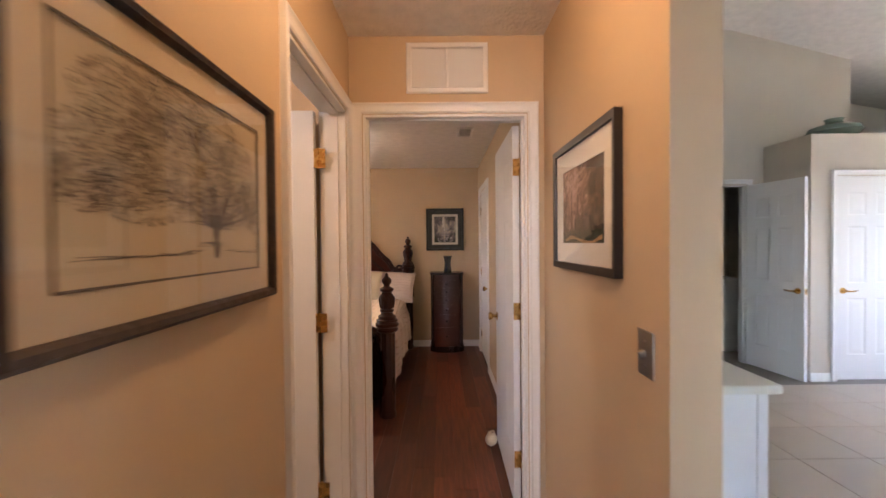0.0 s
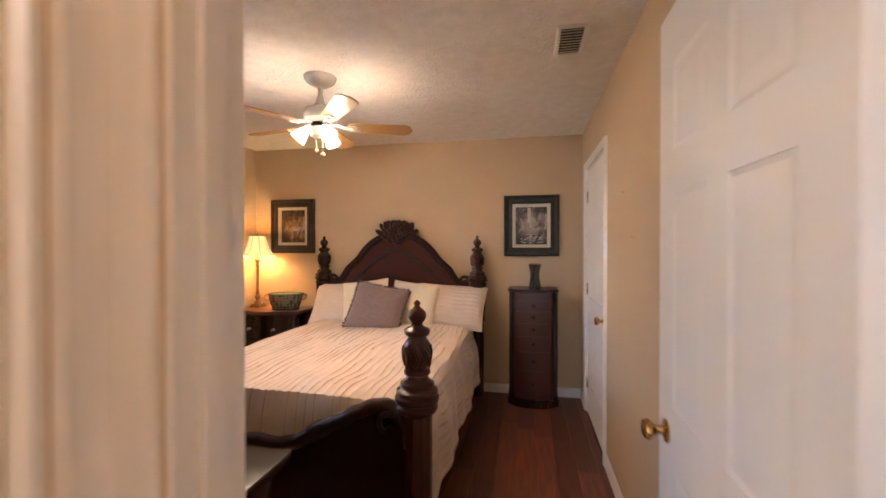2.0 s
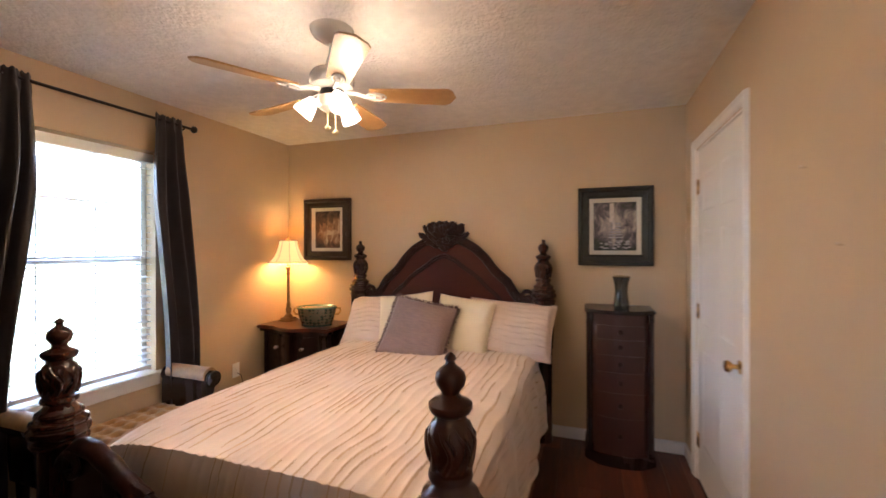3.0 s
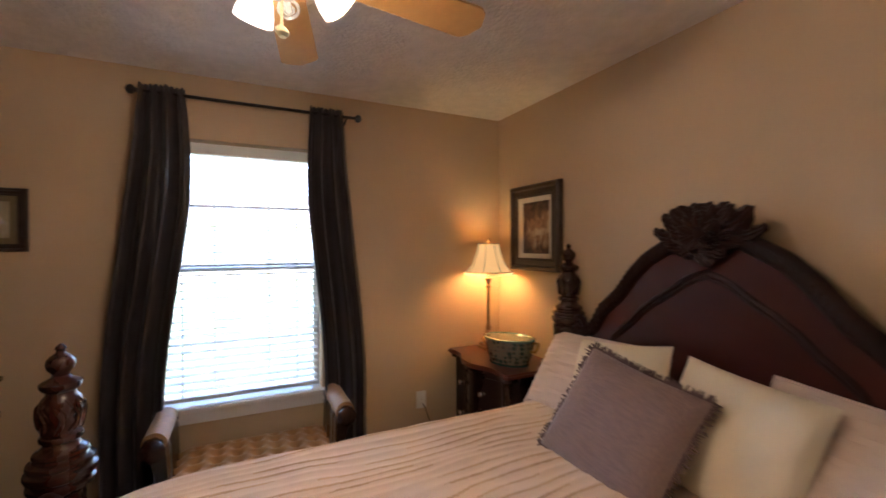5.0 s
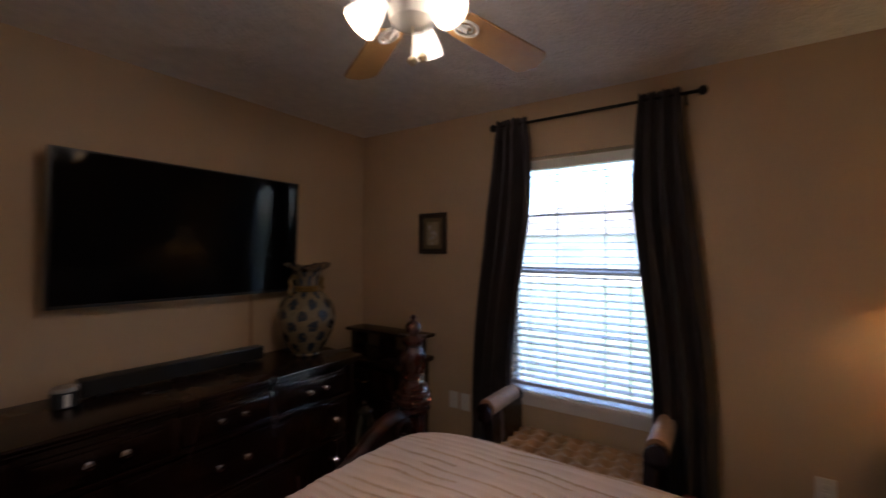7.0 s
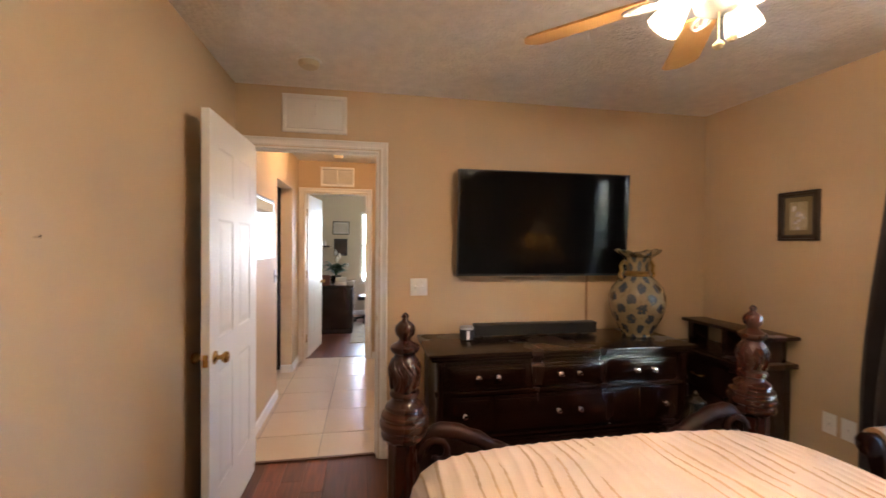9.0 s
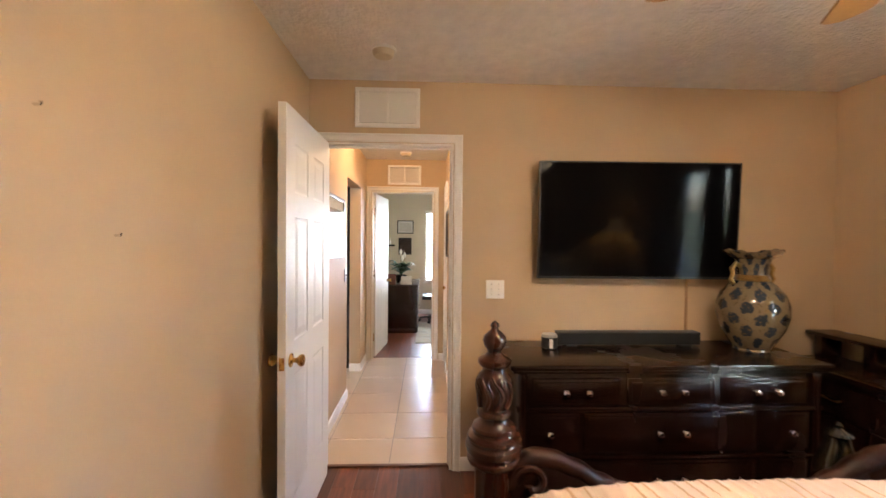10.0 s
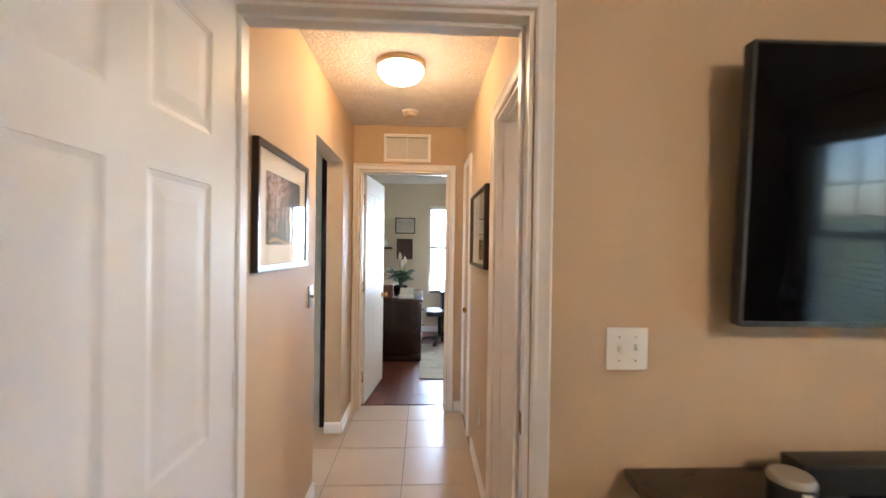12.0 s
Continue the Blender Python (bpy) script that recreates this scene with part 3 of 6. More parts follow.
# crest: boss with broad acanthus leaves folded round it
bm = bmesh.new()
bmesh.ops.create_uvsphere(bm, u_segments=20, v_segments=14, radius=1.0, matrix=pose(CX, BY1 - 0.05, 1.545) @ Matrix.Diagonal((0.040, 0.034, 0.044, 1)))
bmesh.ops.create_uvsphere(bm, u_segments=24, v_segments=14, radius=1.0, matrix=pose(CX, BY1 - 0.028, 1.54) @ Matrix.Diagonal((0.150, 0.026, 0.092, 1)))
crest = part("crest", bm, CARVED, bed, "carved boss with acanthus leaves")


def acanthus(a, reach, ln, wd, lift):
    """A plump, ribbed leaf lobe of the crest, its tip at the given reach from the boss in the direction a."""
    def fn(u, v):
        s = v * 2 - 1
        t = u * 2 - 1
        half = wd * max(0.0, 1 - abs(t) ** 2.4) ** 0.5 * (1 + 0.16 * math.sin(u * 22))
        rad = reach - ln + ln * u
        aa = a + 0.22 * u * u * (1 if math.cos(a) > 0 else -1)
        out = lift + 0.020 * max(0.0, 1 - abs(t) ** 2) ** 0.5 * (1 - s * s) ** 0.5 + 0.004 * math.cos(s * 11) + 0.010 * u * u
        return (CX + rad * math.cos(aa) - half * s * math.sin(aa), BY1 - 0.030 - out, 1.545 + rad * math.sin(aa) + half * s * math.cos(aa))
    leaf = part("leaf", grid(16, 10, fn), CARVED, crest)
    leaf.modifiers.new("thickness", "SOLIDIFY").thickness = 0.016


REACH = ((-90, 0.125), (-60, 0.115), (-30, 0.150), (-8, 0.215), (12, 0.190), (35, 0.136), (60, 0.110), (90, 0.108))
for deg, reach in REACH:
    for sg in ((1,) if abs(deg) == 90 else (1, -1)):
        a = radians(deg if sg > 0 else 180 - deg)
        acanthus(a, reach, min(0.11, reach * 0.72), 0.030, 0.004)
        acanthus(a + 0.24 * sg, reach * 0.76, 0.075, 0.022, 0.014)
for k in range(9):
    acanthus(2 * math.pi * k / 9 + 0.3, 0.074, 0.045, 0.017, 0.026)
for sg in (-1, 1):
    bm = bmesh.new()
    pts = [(CX + sg * (hw * 0.90 + (0.052 - 0.0030 * k) * math.cos(0.42 * k)), BY1 - 0.03, 1.075 + (0.052 - 0.0030 * k) * math.sin(0.42 * k)) for k in range(15)]
    tube(pts, 0.016, 8, bm)
    tube([(CX + sg * hw * f, BY1 - 0.032, arch(f) - 0.02) for f in (0.60, 0.66, 0.72, 0.78)], 0.024, 8, bm, 0.5)
    part("scroll", bm, CARVED, bed)

# footboard: low in the middle, climbing to scrolls beside the posts
FH = [(0.0, 0.505), (0.14, 0.492), (0.28, 0.51), (0.40, 0.55), (0.45, 0.575), (0.58, 0.625), (0.70, 0.675), (0.80, 0.705), (0.88, 0.712), (0.96, 0.68), (1.0, 0.62)]


def foot(u):
    a = abs(u)
    for (a0, z0), (a1, z1) in zip(FH, FH[1:]):
        if a <= a1:
            f = (a - a0) / (a1 - a0)
            return z0 + (z1 - z0) * f * f * (3 - 2 * f)
    return FH[-1][1]


part("footboard", slab([(CX - hw, 0.14)] + [(CX + hw * u / 40, foot(u / 40)) for u in range(-40, 41)] + [(CX + hw, 0.14)], BY0 - 0.02, BY0 + 0.03, "y", bevel=0.006), DARKWOOD, bed)
bm = tube([(CX + hw * u / 40, BY0, foot(u / 40)) for u in range(-40, 41)], 0.034, 12)
for sg in (-1, 1):
    for yy in (BY0 - 0.035, BY0 + 0.035):
        tube([(CX + sg * (hw * 0.90 + (0.066 - 0.0042 * k) * math.cos(0.45 * k)), yy, 0.640 + (0.066 - 0.0042 * k) * math.sin(0.45 * k)) for k in range(14)], 0.013, 8, bm)
    tube([(CX + sg * hw * (0.52 - 0.10 * f), BY0, foot(0.52 - 0.10 * f) + 0.008 + 0.020 * f) for f in (0, 0.35, 0.7, 1.0)], 0.030, 10, bm, 0.8)
    tube([(CX + sg * (hw * 0.40 + (0.030 - 0.0022 * k) * math.cos(0.55 * k)), BY0 - 0.012, foot(0.40) + 0.016 + (0.030 - 0.0022 * k) * math.sin(0.55 * k)) for k in range(12)], 0.013, 8, bm)
part("footboard_rail", bm, CARVED, bed, "scrolled top rail of the footboard")
for x0, x1 in ((BX0 + 0.02, BX0 + 0.048), (BX1 - 0.048, BX1 - 0.02)):
    part("side_rail", boxes((x0, x1, BY0 + 0.05, BY1 - 0.05, 0.24, 0.42), bevel=0.006), DARKWOOD, bed)
part("slat_base", boxes((BX0 + 0.03, BX1 - 0.03, BY0 + 0.06, BY1 - 0.04, 0.25, 0.29)), DARKWOOD, bed)

solid("mattress", boxes((BX0 + 0.06, BX1 - 0.06, BY0 + 0.135, BY1 - 0.04, 0.292, 0.63), bevel=0.05), CREAM, "cream mattress under a quilt", "mattress")

# quilt: crowned top, rolled shoulders, hanging sides, with wavy raised tucks running along the bed
QX0, QX1, QY0, QY1 = BX0 + 0.035, BX1 - 0.035, BY0 + 0.055, 5.62


def quilt_point(s, v, lift=0.0):
    """s runs across from hem to hem (metres from the middle), v along the bed from foot to head."""
    half, r, drop = (QX1 - QX0) / 2 + 0.02, 0.09, 0.40
    y = QY0 + (QY1 - QY0) * v
    sg = 1 if s >= 0 else -1
    a = abs(s)
    top_z = 0.692 + 0.02 * math.sin(min(1, v * 1.4) * math.pi / 2) - 0.012 * (a / half) ** 2 + 0.006 * noise.noise((s * 3, y * 3, 0))
    flat = half - r
    arc = r * math.pi / 2
    if a <= flat:
        p, n = Vector((CX + s, y, top_z)), Vector((0, 0, 1))
    elif a <= flat + arc:
        th = (a - flat) / r
        p = Vector((CX + sg * (flat + r * math.sin(th)), y, top_z - r * (1 - math.cos(th))))
        n = Vector((sg * math.sin(th), 0, math.cos(th)))
    else:
        d = a - flat - arc
        wave = 0.022 * math.sin(y * 9 + sg) * min(1, d / 0.2) + 0.012 * math.sin(y * 23)
        p = Vector((CX + sg * (half + 0.030 * min(1, d / 0.12) + 0.018 * (d / drop) + wave * 0.6), y, top_z - r - d))
        n = Vector((sg, 0, 0.1)).normalized()
    if v < 0.16:
        f = 1 - v / 0.16
        p.z -= 0.09 * f * f * min(1.0, a / half) ** 5
    # the foot end rolls down inside the footboard
    if v < 0.034:
        f = 1 - v / 0.034
        p.z -= 0.24 * f ** 1.5 if a <= flat + arc else 0.02 * f * f
    return p + n * lift


HALFQ = (QX1 - QX0) / 2 + 0.02 - 0.09 + 0.09 * math.pi / 2 + 0.40


def tuck_phase(s, y):
    return s / 0.047 + 1.3 * noise.noise((s * 3.1, y * 1.7, 3.1)) + 0.35 * noise.noise((s * 9, y * 4.5, 5.3))


def quilt_fn(u, v):
    s = (u * 2 - 1) * HALFQ
    y = QY0 + (QY1 - QY0) * v
    ph = tuck_phase(s, y)
    f = ph - math.floor(ph)
    lift = 0.004 * math.exp(-((f - 0.5) / 0.16) ** 2) + 0.0025 * math.sin(f * math.pi)
    lift *= 0.65 + 0.6 * noise.noise((s * 5, y * 4, 7.7))
    lift += 0.004 * noise.noise((s * 11, y * 7, 1.0))
    return quilt_point(s, v, lift)


quilt = solid("quilt", grid(800, 90, quilt_fn), QUILT, "cream cotton quilt with wavy tan pintucks on the bed", "quilt")
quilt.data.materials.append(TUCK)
# broken tan strips run along one flank of each tuck
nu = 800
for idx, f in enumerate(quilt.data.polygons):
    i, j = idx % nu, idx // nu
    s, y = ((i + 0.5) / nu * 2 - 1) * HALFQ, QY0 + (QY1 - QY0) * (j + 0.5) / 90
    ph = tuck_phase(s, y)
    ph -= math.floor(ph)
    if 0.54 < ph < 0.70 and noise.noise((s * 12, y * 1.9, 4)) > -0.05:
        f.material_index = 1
for sg in (-1, 1):
    part("hem", tube([quilt_point(sg * (HALFQ - 0.004), v / 60, 0.002) for v in range(61)], 0.007, 6), QUILT, quilt, "rolled cotton hem")


def pillow(name, label, w, h, t, mat, m, fringe=None, tucks=0, seed=1):
    """A plump cushion, w by h by t, lying in its own x-z plane with pinched corners."""
    n = 28
    bm = bmesh.new()
    rows = {}
    for side in (-1, 1):
        for j in range(n + 1):
            for i in range(n + 1):
                u, v = i / n * 2 - 1, j / n * 2 - 1
                edge = (1 - abs(u) ** 2.6) * (1 - abs(v) ** 2.6)
                th = t / 2 * max(0.0, edge) ** 0.5
                k = 1 - 0.05 * (1 - u * u) * abs(v) ** 3
                k2 = 1 - 0.05 * (1 - v * v) * abs(u) ** 3
                wr = 0.006 * noise.noise((u * 3 + seed, v * 3, side * 2.0 + seed)) * (1 if edge > 0 else 0)
                if tucks and side < 0:
                    wr += 0.004 * math.sin((v + 0.04 * math.sin(u * 6)) * tucks) * (1 if edge > 0.05 else 0)
                if edge <= 1e-6 and side == 1:
                    rows[(side, i, j)] = rows[(-1, i, j)]
                    continue
                rows[(side, i, j)] = bm.verts.new((u * w / 2 * k2, side * (th + wr), v * h / 2 * k))
        for j in range(n):
            for i in range(n):
                bm.faces.new((rows[(side, i, j)], rows[(side, i + 1, j)], rows[(side, i + 1, j + 1)], rows[(side, i, j + 1)]))
    ob = solid(name, bm, mat, label, "pillow", "pillows on the bed")
    ob.matrix_basis = m
    if tucks:
        edge = []
        for e in range(4):
            for i in range(20):
                f = i / 20 * 2 - 1
                u, v = ((f, -1), (1, f), (-f, 1), (-1, -f))[e]
                edge.append((u * w / 2 * (1 - 0.05 * (1 - v * v) * abs(u) ** 3), 0, v * h / 2 * (1 - 0.05 * (1 - u * u) * abs(v) ** 3)))
        part("piping", tube(edge + edge[:1], 0.006, 6), mat, ob)
    if fringe:
        rnd = random.Random(seed)
        bm = bmesh.new()
        k = 110
        for e in range(4):
            for i in range(k):
                f = (i + rnd.random()) / k * 2 - 1
                u, v = ((f, 1), (1, f), (f, -1), (-1, f))[e]
                x, z = u * w / 2 * (1 - 0.05 * (1 - v * v) * abs(u) ** 3), v * h / 2 * (1 - 0.05 * (1 - u * u) * abs(v) ** 3)
                ox, oz = ((0, 1), (1, 0), (0, -1), (-1, 0))[e]
                ln = rnd.uniform(0.010, 0.026)
                tube([(x - ox * 0.004, 0, z - oz * 0.004), (x + ox * ln + rnd.uniform(-0.01, 0.01) * abs(oz), rnd.uniform(-0.01, 0.01), z + oz * ln + rnd.uniform(-0.01, 0.01) * abs(ox))], 0.0042, 5, bm, 0.6)
        part("fringe", bm, fringe, ob, "darker ruffled edge")
    return ob


pillow("pillow_sham", "cream pintucked pillow sham leaning on the headboard", 0.66, 0.44, 0.19, QUILT, pose(-0.80, 5.65, 0.855, -36, 3, -2), tucks=34, seed=2)
pillow("pillow_sham", "cream pintucked pillow sham leaning on the headboard", 0.66, 0.44, 0.19, QUILT, pose(-1.83, 5.66, 0.855, -36, -2, 3), tucks=34, seed=3)
pillow("throw_pillow", "pale cream square throw pillow", 0.45, 0.43, 0.15, CREAM, pose(-1.12, 5.54, 0.878, -26, 5, -3), seed=4)
pillow("throw_pillow", "pale cream square throw pillow", 0.45, 0.43, 0.15, CREAM, pose(-1.58, 5.55, 0.885, -24, -7, 5), seed=5)
pillow("throw_pillow", "mauve grey corduroy throw pillow with ruffled edge", 0.475, 0.44, 0.16, MAUVE, pose(-1.39, 5.35, 0.860, -32, 10, 4), MAUVETRIM, seed=6)

# ---- dresser ----
dresser = thing("dresser", "wide dark mahogany dresser with glass knobs", "dresser", (-1.595, 2.415, 0))
dresser.scale = (1.052, 1.0, 1.035)
part("body", boxes((-0.755, 0.755, 0.02, 0.50, 0.09, 0.755), bevel=0.004), DARKWOOD, dresser)
bm = boxes((-0.80, 0.80, 0.0, 0.545, 0.775, 0.80), (-0.785, 0.785, 0.0, 0.53, 0.755, 0.775), bevel=0.007)
part("top", bm, DARKWOOD, dresser)
part("plinth", boxes((-0.775, 0.775, 0.01, 0.52, 0.0, 0.10), bevel=0.01), DARKWOOD, dresser)
for sg in (-1, 1):
    part("pilaster", lathe([(0.022, 0.10), (0.026, 0.12), (0.02, 0.15), (0.022, 0.4), (0.02, 0.70), (0.026, 0.73), (0.022, 0.752)], 16, (sg * 0.735, 0.508, 0)), DARKWOOD, dresser)


def knob(parent, x, y, z, rx=-90, mat=CHROME):
    k = part("knob", lathe([(0.011, 0), (0.006, 0.004), (0.006, 0.012), (0.014, 0.018), (0.017, 0.025), (0.012, 0.032), (0.004, 0.034)], 10), mat, parent, "faceted clear glass knob")
    k.matrix_basis = pose(x, y, z, rx)
    return k


def drawer(parent, x0, x1, z0, z1, y, knobs):
    bm = boxes((x0, x1, y, y + 0.014, z0, z1), bevel=0.004)
    box(bm, x0 + 0.016, x1 - 0.016, y + 0.012, y + 0.022, z0 + 0.016, z1 - 0.016, bevel=0.006)
    d = part("drawer", bm, DARKWOOD, parent)
    for x in knobs:
        knob(d, x, y + 0.021, (z0 + z1) / 2)


for c in (-0.47, 0.0, 0.47):
    drawer(dresser, c - 0.215, c + 0.215, 0.60, 0.725, 0.50, (c - 0.055, c + 0.055))
part("moulding", boxes((-0.765, 0.765, 0.495, 0.523, 0.565, 0.588), (-0.765, 0.765, 0.495, 0.523, 0.33, 0.348), bevel=0.005), DARKWOOD, dresser)
for z0, z1 in ((0.36, 0.555), (0.125, 0.32)):
    drawer(dresser, -0.70, -0.455, z0, z1, 0.50, (-0.60,))
    drawer(dresser, -0.43, 0.43, z0, z1, 0.50, (-0.065, 0.065))
    drawer(dresser, 0.455, 0.70, z0, z1, 0.50, (0.60,))

# ---- television and what stands on the dresser ----
tv = thing("television", "large flat black wall-mounted television, switched off", "television", (-1.626, 2.505, 1.583))
tv.matrix_basis = pose(-1.626, 2.505, 1.583, -2.6, 0, -1.0)
part("casing", boxes((-0.617, 0.617, -0.020, 0.012, -0.356, 0.356), bevel=0.006), BLACKPLASTIC, tv)
part("screen", boxes((-0.609, 0.609, 0.0125, 0.0145, -0.342, 0.349)), SCREEN, tv, "glossy black screen", smooth=False)
part("bezel", boxes((-0.617, -0.609, 0.0125, 0.0165, -0.356, 0.356), (0.609, 0.617, 0.0125, 0.0165, -0.356, 0.356), (-0.609, 0.609, 0.0125, 0.0165, 0.349, 0.356), (-0.609, 0.609, 0.0125, 0.0165, -0.356, -0.342)), BLACKPLASTIC, tv)
part("mount", boxes((-0.2, 0.2, -0.098, -0.018, -0.10, 0.10)), BLACKMETAL, tv)
part("badge", boxes((-0.03, 0.03, 0.0165, 0.0175, -0.353, -0.347)), CHROME, tv)
solid("cable_cover", boxes((-2.008, -1.992, 2.40, 2.408, 0.828, 1.26), bevel=0.002), material("cable_cover_brown", (0.36, 0.22, 0.12), 0.5), "narrow brown cable channel on the wall under the television", "cable cover")

bar = thing("soundbar", "long black cloth-covered soundbar on the dresser", "soundbar", (-1.55, 2.54, 0.828))
part("body", boxes((-0.435, 0.435, -0.04, 0.035, 0.008, 0.085), bevel=0.008), BLACKPLASTIC, bar)
part("grille", boxes((-0.425, 0.425, 0.035, 0.039, 0.014, 0.079)), CLOTH, bar)
for x in (-0.35, 0.35):
    part("foot", boxes((x - 0.03, x + 0.03, -0.03, 0.03, 0, 0.009)), BLACKPLASTIC, bar)
# small lidded canister with a pale front label
spk = thing("smart_speaker", "small dark canister with silvery lid and white label", "speaker", (-1.055, 2.60, 0.828))
part("body", lathe([(0.04, 0), (0.047, 0.004), (0.047, 0.062), (0.044, 0.066)], 28), BLACKPLASTIC, spk)
part("lid", lathe([(0.046, 0.066), (0.047, 0.072), (0.042, 0.083), (0.01, 0.085)], 28), material("silver_lid", (0.45, 0.42, 0.38), 0.3, 0.6), spk, "silvery lid")
part("label", slab([(0.0475 * math.sin(radians(k * 8)), 0.0475 * math.cos(radians(k * 8))) for k in range(-1, 3)] + [(0.0485 * math.sin(radians(k * 8)), 0.0485 * math.cos(radians(k * 8))) for k in range(2, -2, -1)], 0.008, 0.06, "z"), WHITEPLASTIC, spk, "white front label")


# ---- tall blue and cream vase ----
def floral(name, base, ink, second, scale, girth=0.0):
    """Cream glaze with blue blossoms, as spots of a cell pattern broken by noise; girth: radius on which rows of medallions are laid."""
    m = material(name, base, 0.16, scale=8, grain=60, bump=0.03, vary=0.08, coat=0.6)
    n, l = m.node_tree.nodes, m.node_tree.links
    p = n["Principled BSDF"]
    src = p.inputs["Base Color"].links[0].from_socket
    tc = n.new("ShaderNodeTexCoord")
    vo = n.new("ShaderNodeTexVoronoi")
    vo.inputs["Scale"].default_value, vo.inputs["Randomness"].default_value = scale, 0.3
    no = n.new("ShaderNodeTexNoise")
    no.inputs["Scale"].default_value, no.inputs["Detail"].default_value = scale * 4, 4
    if girth:
        sp, at, mu, co, mp = (n.new("ShaderNode" + k) for k in ("SeparateXYZ", "Math", "Math", "CombineXYZ", "Mapping"))
        at.operation, mu.operation = "ARCTAN2", "MULTIPLY"
        mu.inputs[1].default_value = girth
        mp.inputs["Rotation"].default_value = (0, 0, radians(45))
        vo.voronoi_dimensions, vo.inputs["Randomness"].default_value = "2D", 0.06
        l.new(tc.outputs["Object"], sp.inputs[0])
        l.new(sp.outputs[1], at.inputs[0])
        l.new(sp.outputs[0], at.inputs[1])
        l.new(at.outputs[0], mu.inputs[0])
        l.new(mu.outputs[0], co.inputs[0])
        l.new(sp.outputs[2], co.inputs[1])
        l.new(co.outputs[0], mp.inputs[0])
        l.new(mp.outputs[0], vo.inputs[0])
    else:
        l.new(tc.outputs["Object"], vo.inputs[0])
    l.new(tc.outputs["Object"], no.inputs[0])
    ma = n.new("ShaderNodeMath")
    ma.operation = "MULTIPLY_ADD"
    ma.inputs[1].default_value = 0.55
    l.new(no.outputs[0], ma.inputs[0])
    l.new(vo.outputs["Distance"], ma.inputs[2])
    cr = n.new("ShaderNodeValToRGB")
    e = cr.color_ramp.elements
    edge = 0.58 if girth else 0.68
    e[0].position, e[0].color = edge, (1, 1, 1, 1)
    e[1].position, e[1].color = edge + 0.06, (0, 0, 0, 1)
    l.new(ma.outputs[0], cr.inputs[0])
    mx = n.new("ShaderNodeMix")
    mx.data_type = "RGBA"
    mx.inputs[7].default_value = (*ink, 1)
    l.new(src, mx.inputs[6])
    l.new(cr.outputs[0], mx.inputs[0])
    n2 = n.new("ShaderNodeTexNoise")
    n2.inputs["Scale"].default_value = scale * 7
    l.new(tc.outputs["Object"], n2.inputs[0])
    c2 = n.new("ShaderNodeValToRGB")
    c2.color_ramp.elements[0].position, c2.color_ramp.elements[1].position = 0.60, 0.66
    l.new(n2.outputs[0], c2.inputs[0])
    m3 = n.new("ShaderNodeMix")
    m3.data_type = "RGBA"
    m3.inputs[7].default_value = (*second, 1)
    l.new(mx.outputs[2], m3.inputs[6])
    l.new(c2.outputs[0], m3.inputs[0])
    l.new(m3.outputs[2], p.inputs["Base Color"])
    return m


BLUEWHITE = floral("cream_glaze_blue_flowers", (0.22, 0.172, 0.105), (0.026, 0.038, 0.056), (0.14, 0.10, 0.05), 11.0, 0.175)
GILT = material("aged_gilt", (0.42, 0.26, 0.09), 0.35, 0.9, scale=30, vary=0.25, bump=0.3)
vase = thing("tall_vase", "tall cream vase with blue flowers and gilt handles on the dresser", "vase", (-2.228, 2.66, 0.828))
vase.scale = (0.97, 0.97, 1.04)
body = [(0.09, 0.0), (0.098, 0.008), (0.096, 0.02), (0.125, 0.06), (0.165, 0.13), (0.186, 0.20), (0.186, 0.26), (0.165, 0.32), (0.12, 0.37), (0.085, 0.395), (0.075, 0.42), (0.075, 0.45), (0.085, 0.49), (0.10, 0.52), (0.094, 0.522), (0.07, 0.45), (0.07, 0.42)]
part("body", lathe(body, 40), BLUEWHITE, vase)
part("collar", lathe([(0.087, 0.388), (0.092, 0.396), (0.087, 0.404), (0.082, 0.41), (0.084, 0.416), (0.078, 0.424)], 32), GILT, vase, "gilt ring round the neck")


def rim(u, v):
    a = u * 2 * math.pi
    r = 0.098 + 0.052 * v * (0.75 + 0.45 * abs(math.cos(a)) ** 3)
    return (r * math.cos(a), r * math.sin(a), 0.518 + 0.05 * v * (0.35 + 0.65 * abs(math.cos(a)) ** 2) + 0.004 * math.sin(a * 14) * v)


fr = part("rim", grid(60, 5, rim), BLUEWHITE, vase, "flared ruffled rim")
fr.modifiers.new("thickness", "SOLIDIFY").thickness = 0.006
for sg in (-1, 1):
    part("handle", tube([(sg * 0.078, 0, 0.475), (sg * 0.105, 0, 0.485), (sg * 0.128, 0, 0.46), (sg * 0.12, 0, 0.425), (sg * 0.135, 0, 0.40), (sg * 0.115, 0, 0.375)], 0.014, 10, taper=0.8), GILT, vase, "gilt scrolled handle")

# ---- corner desk with a gallery, and the jar before it ----
chest = thing("corner_desk", "small dark mahogany desk with a raised gallery shelf", "desk", (-2.78, 2.78, 0))
part("body", boxes((-0.19, 0.15, -0.32, 0.32, 0.06, 0.70), bevel=0.004), DARKWOOD, chest)
part("top", boxes((-0.20, 0.19, -0.36, 0.36, 0.70, 0.735), bevel=0.009), DARKWOOD, chest)
part("gallery_shelf", boxes((-0.20, 0.0, -0.36, 0.37, 0.875, 0.90), bevel=0.008), DARKWOOD, chest)
for y in (-0.30, 0.0, 0.29):
    part("gallery_post", boxes((-0.16, -0.03, y - 0.03, y + 0.03, 0.735, 0.876), bevel=0.01), DARKWOOD, chest)
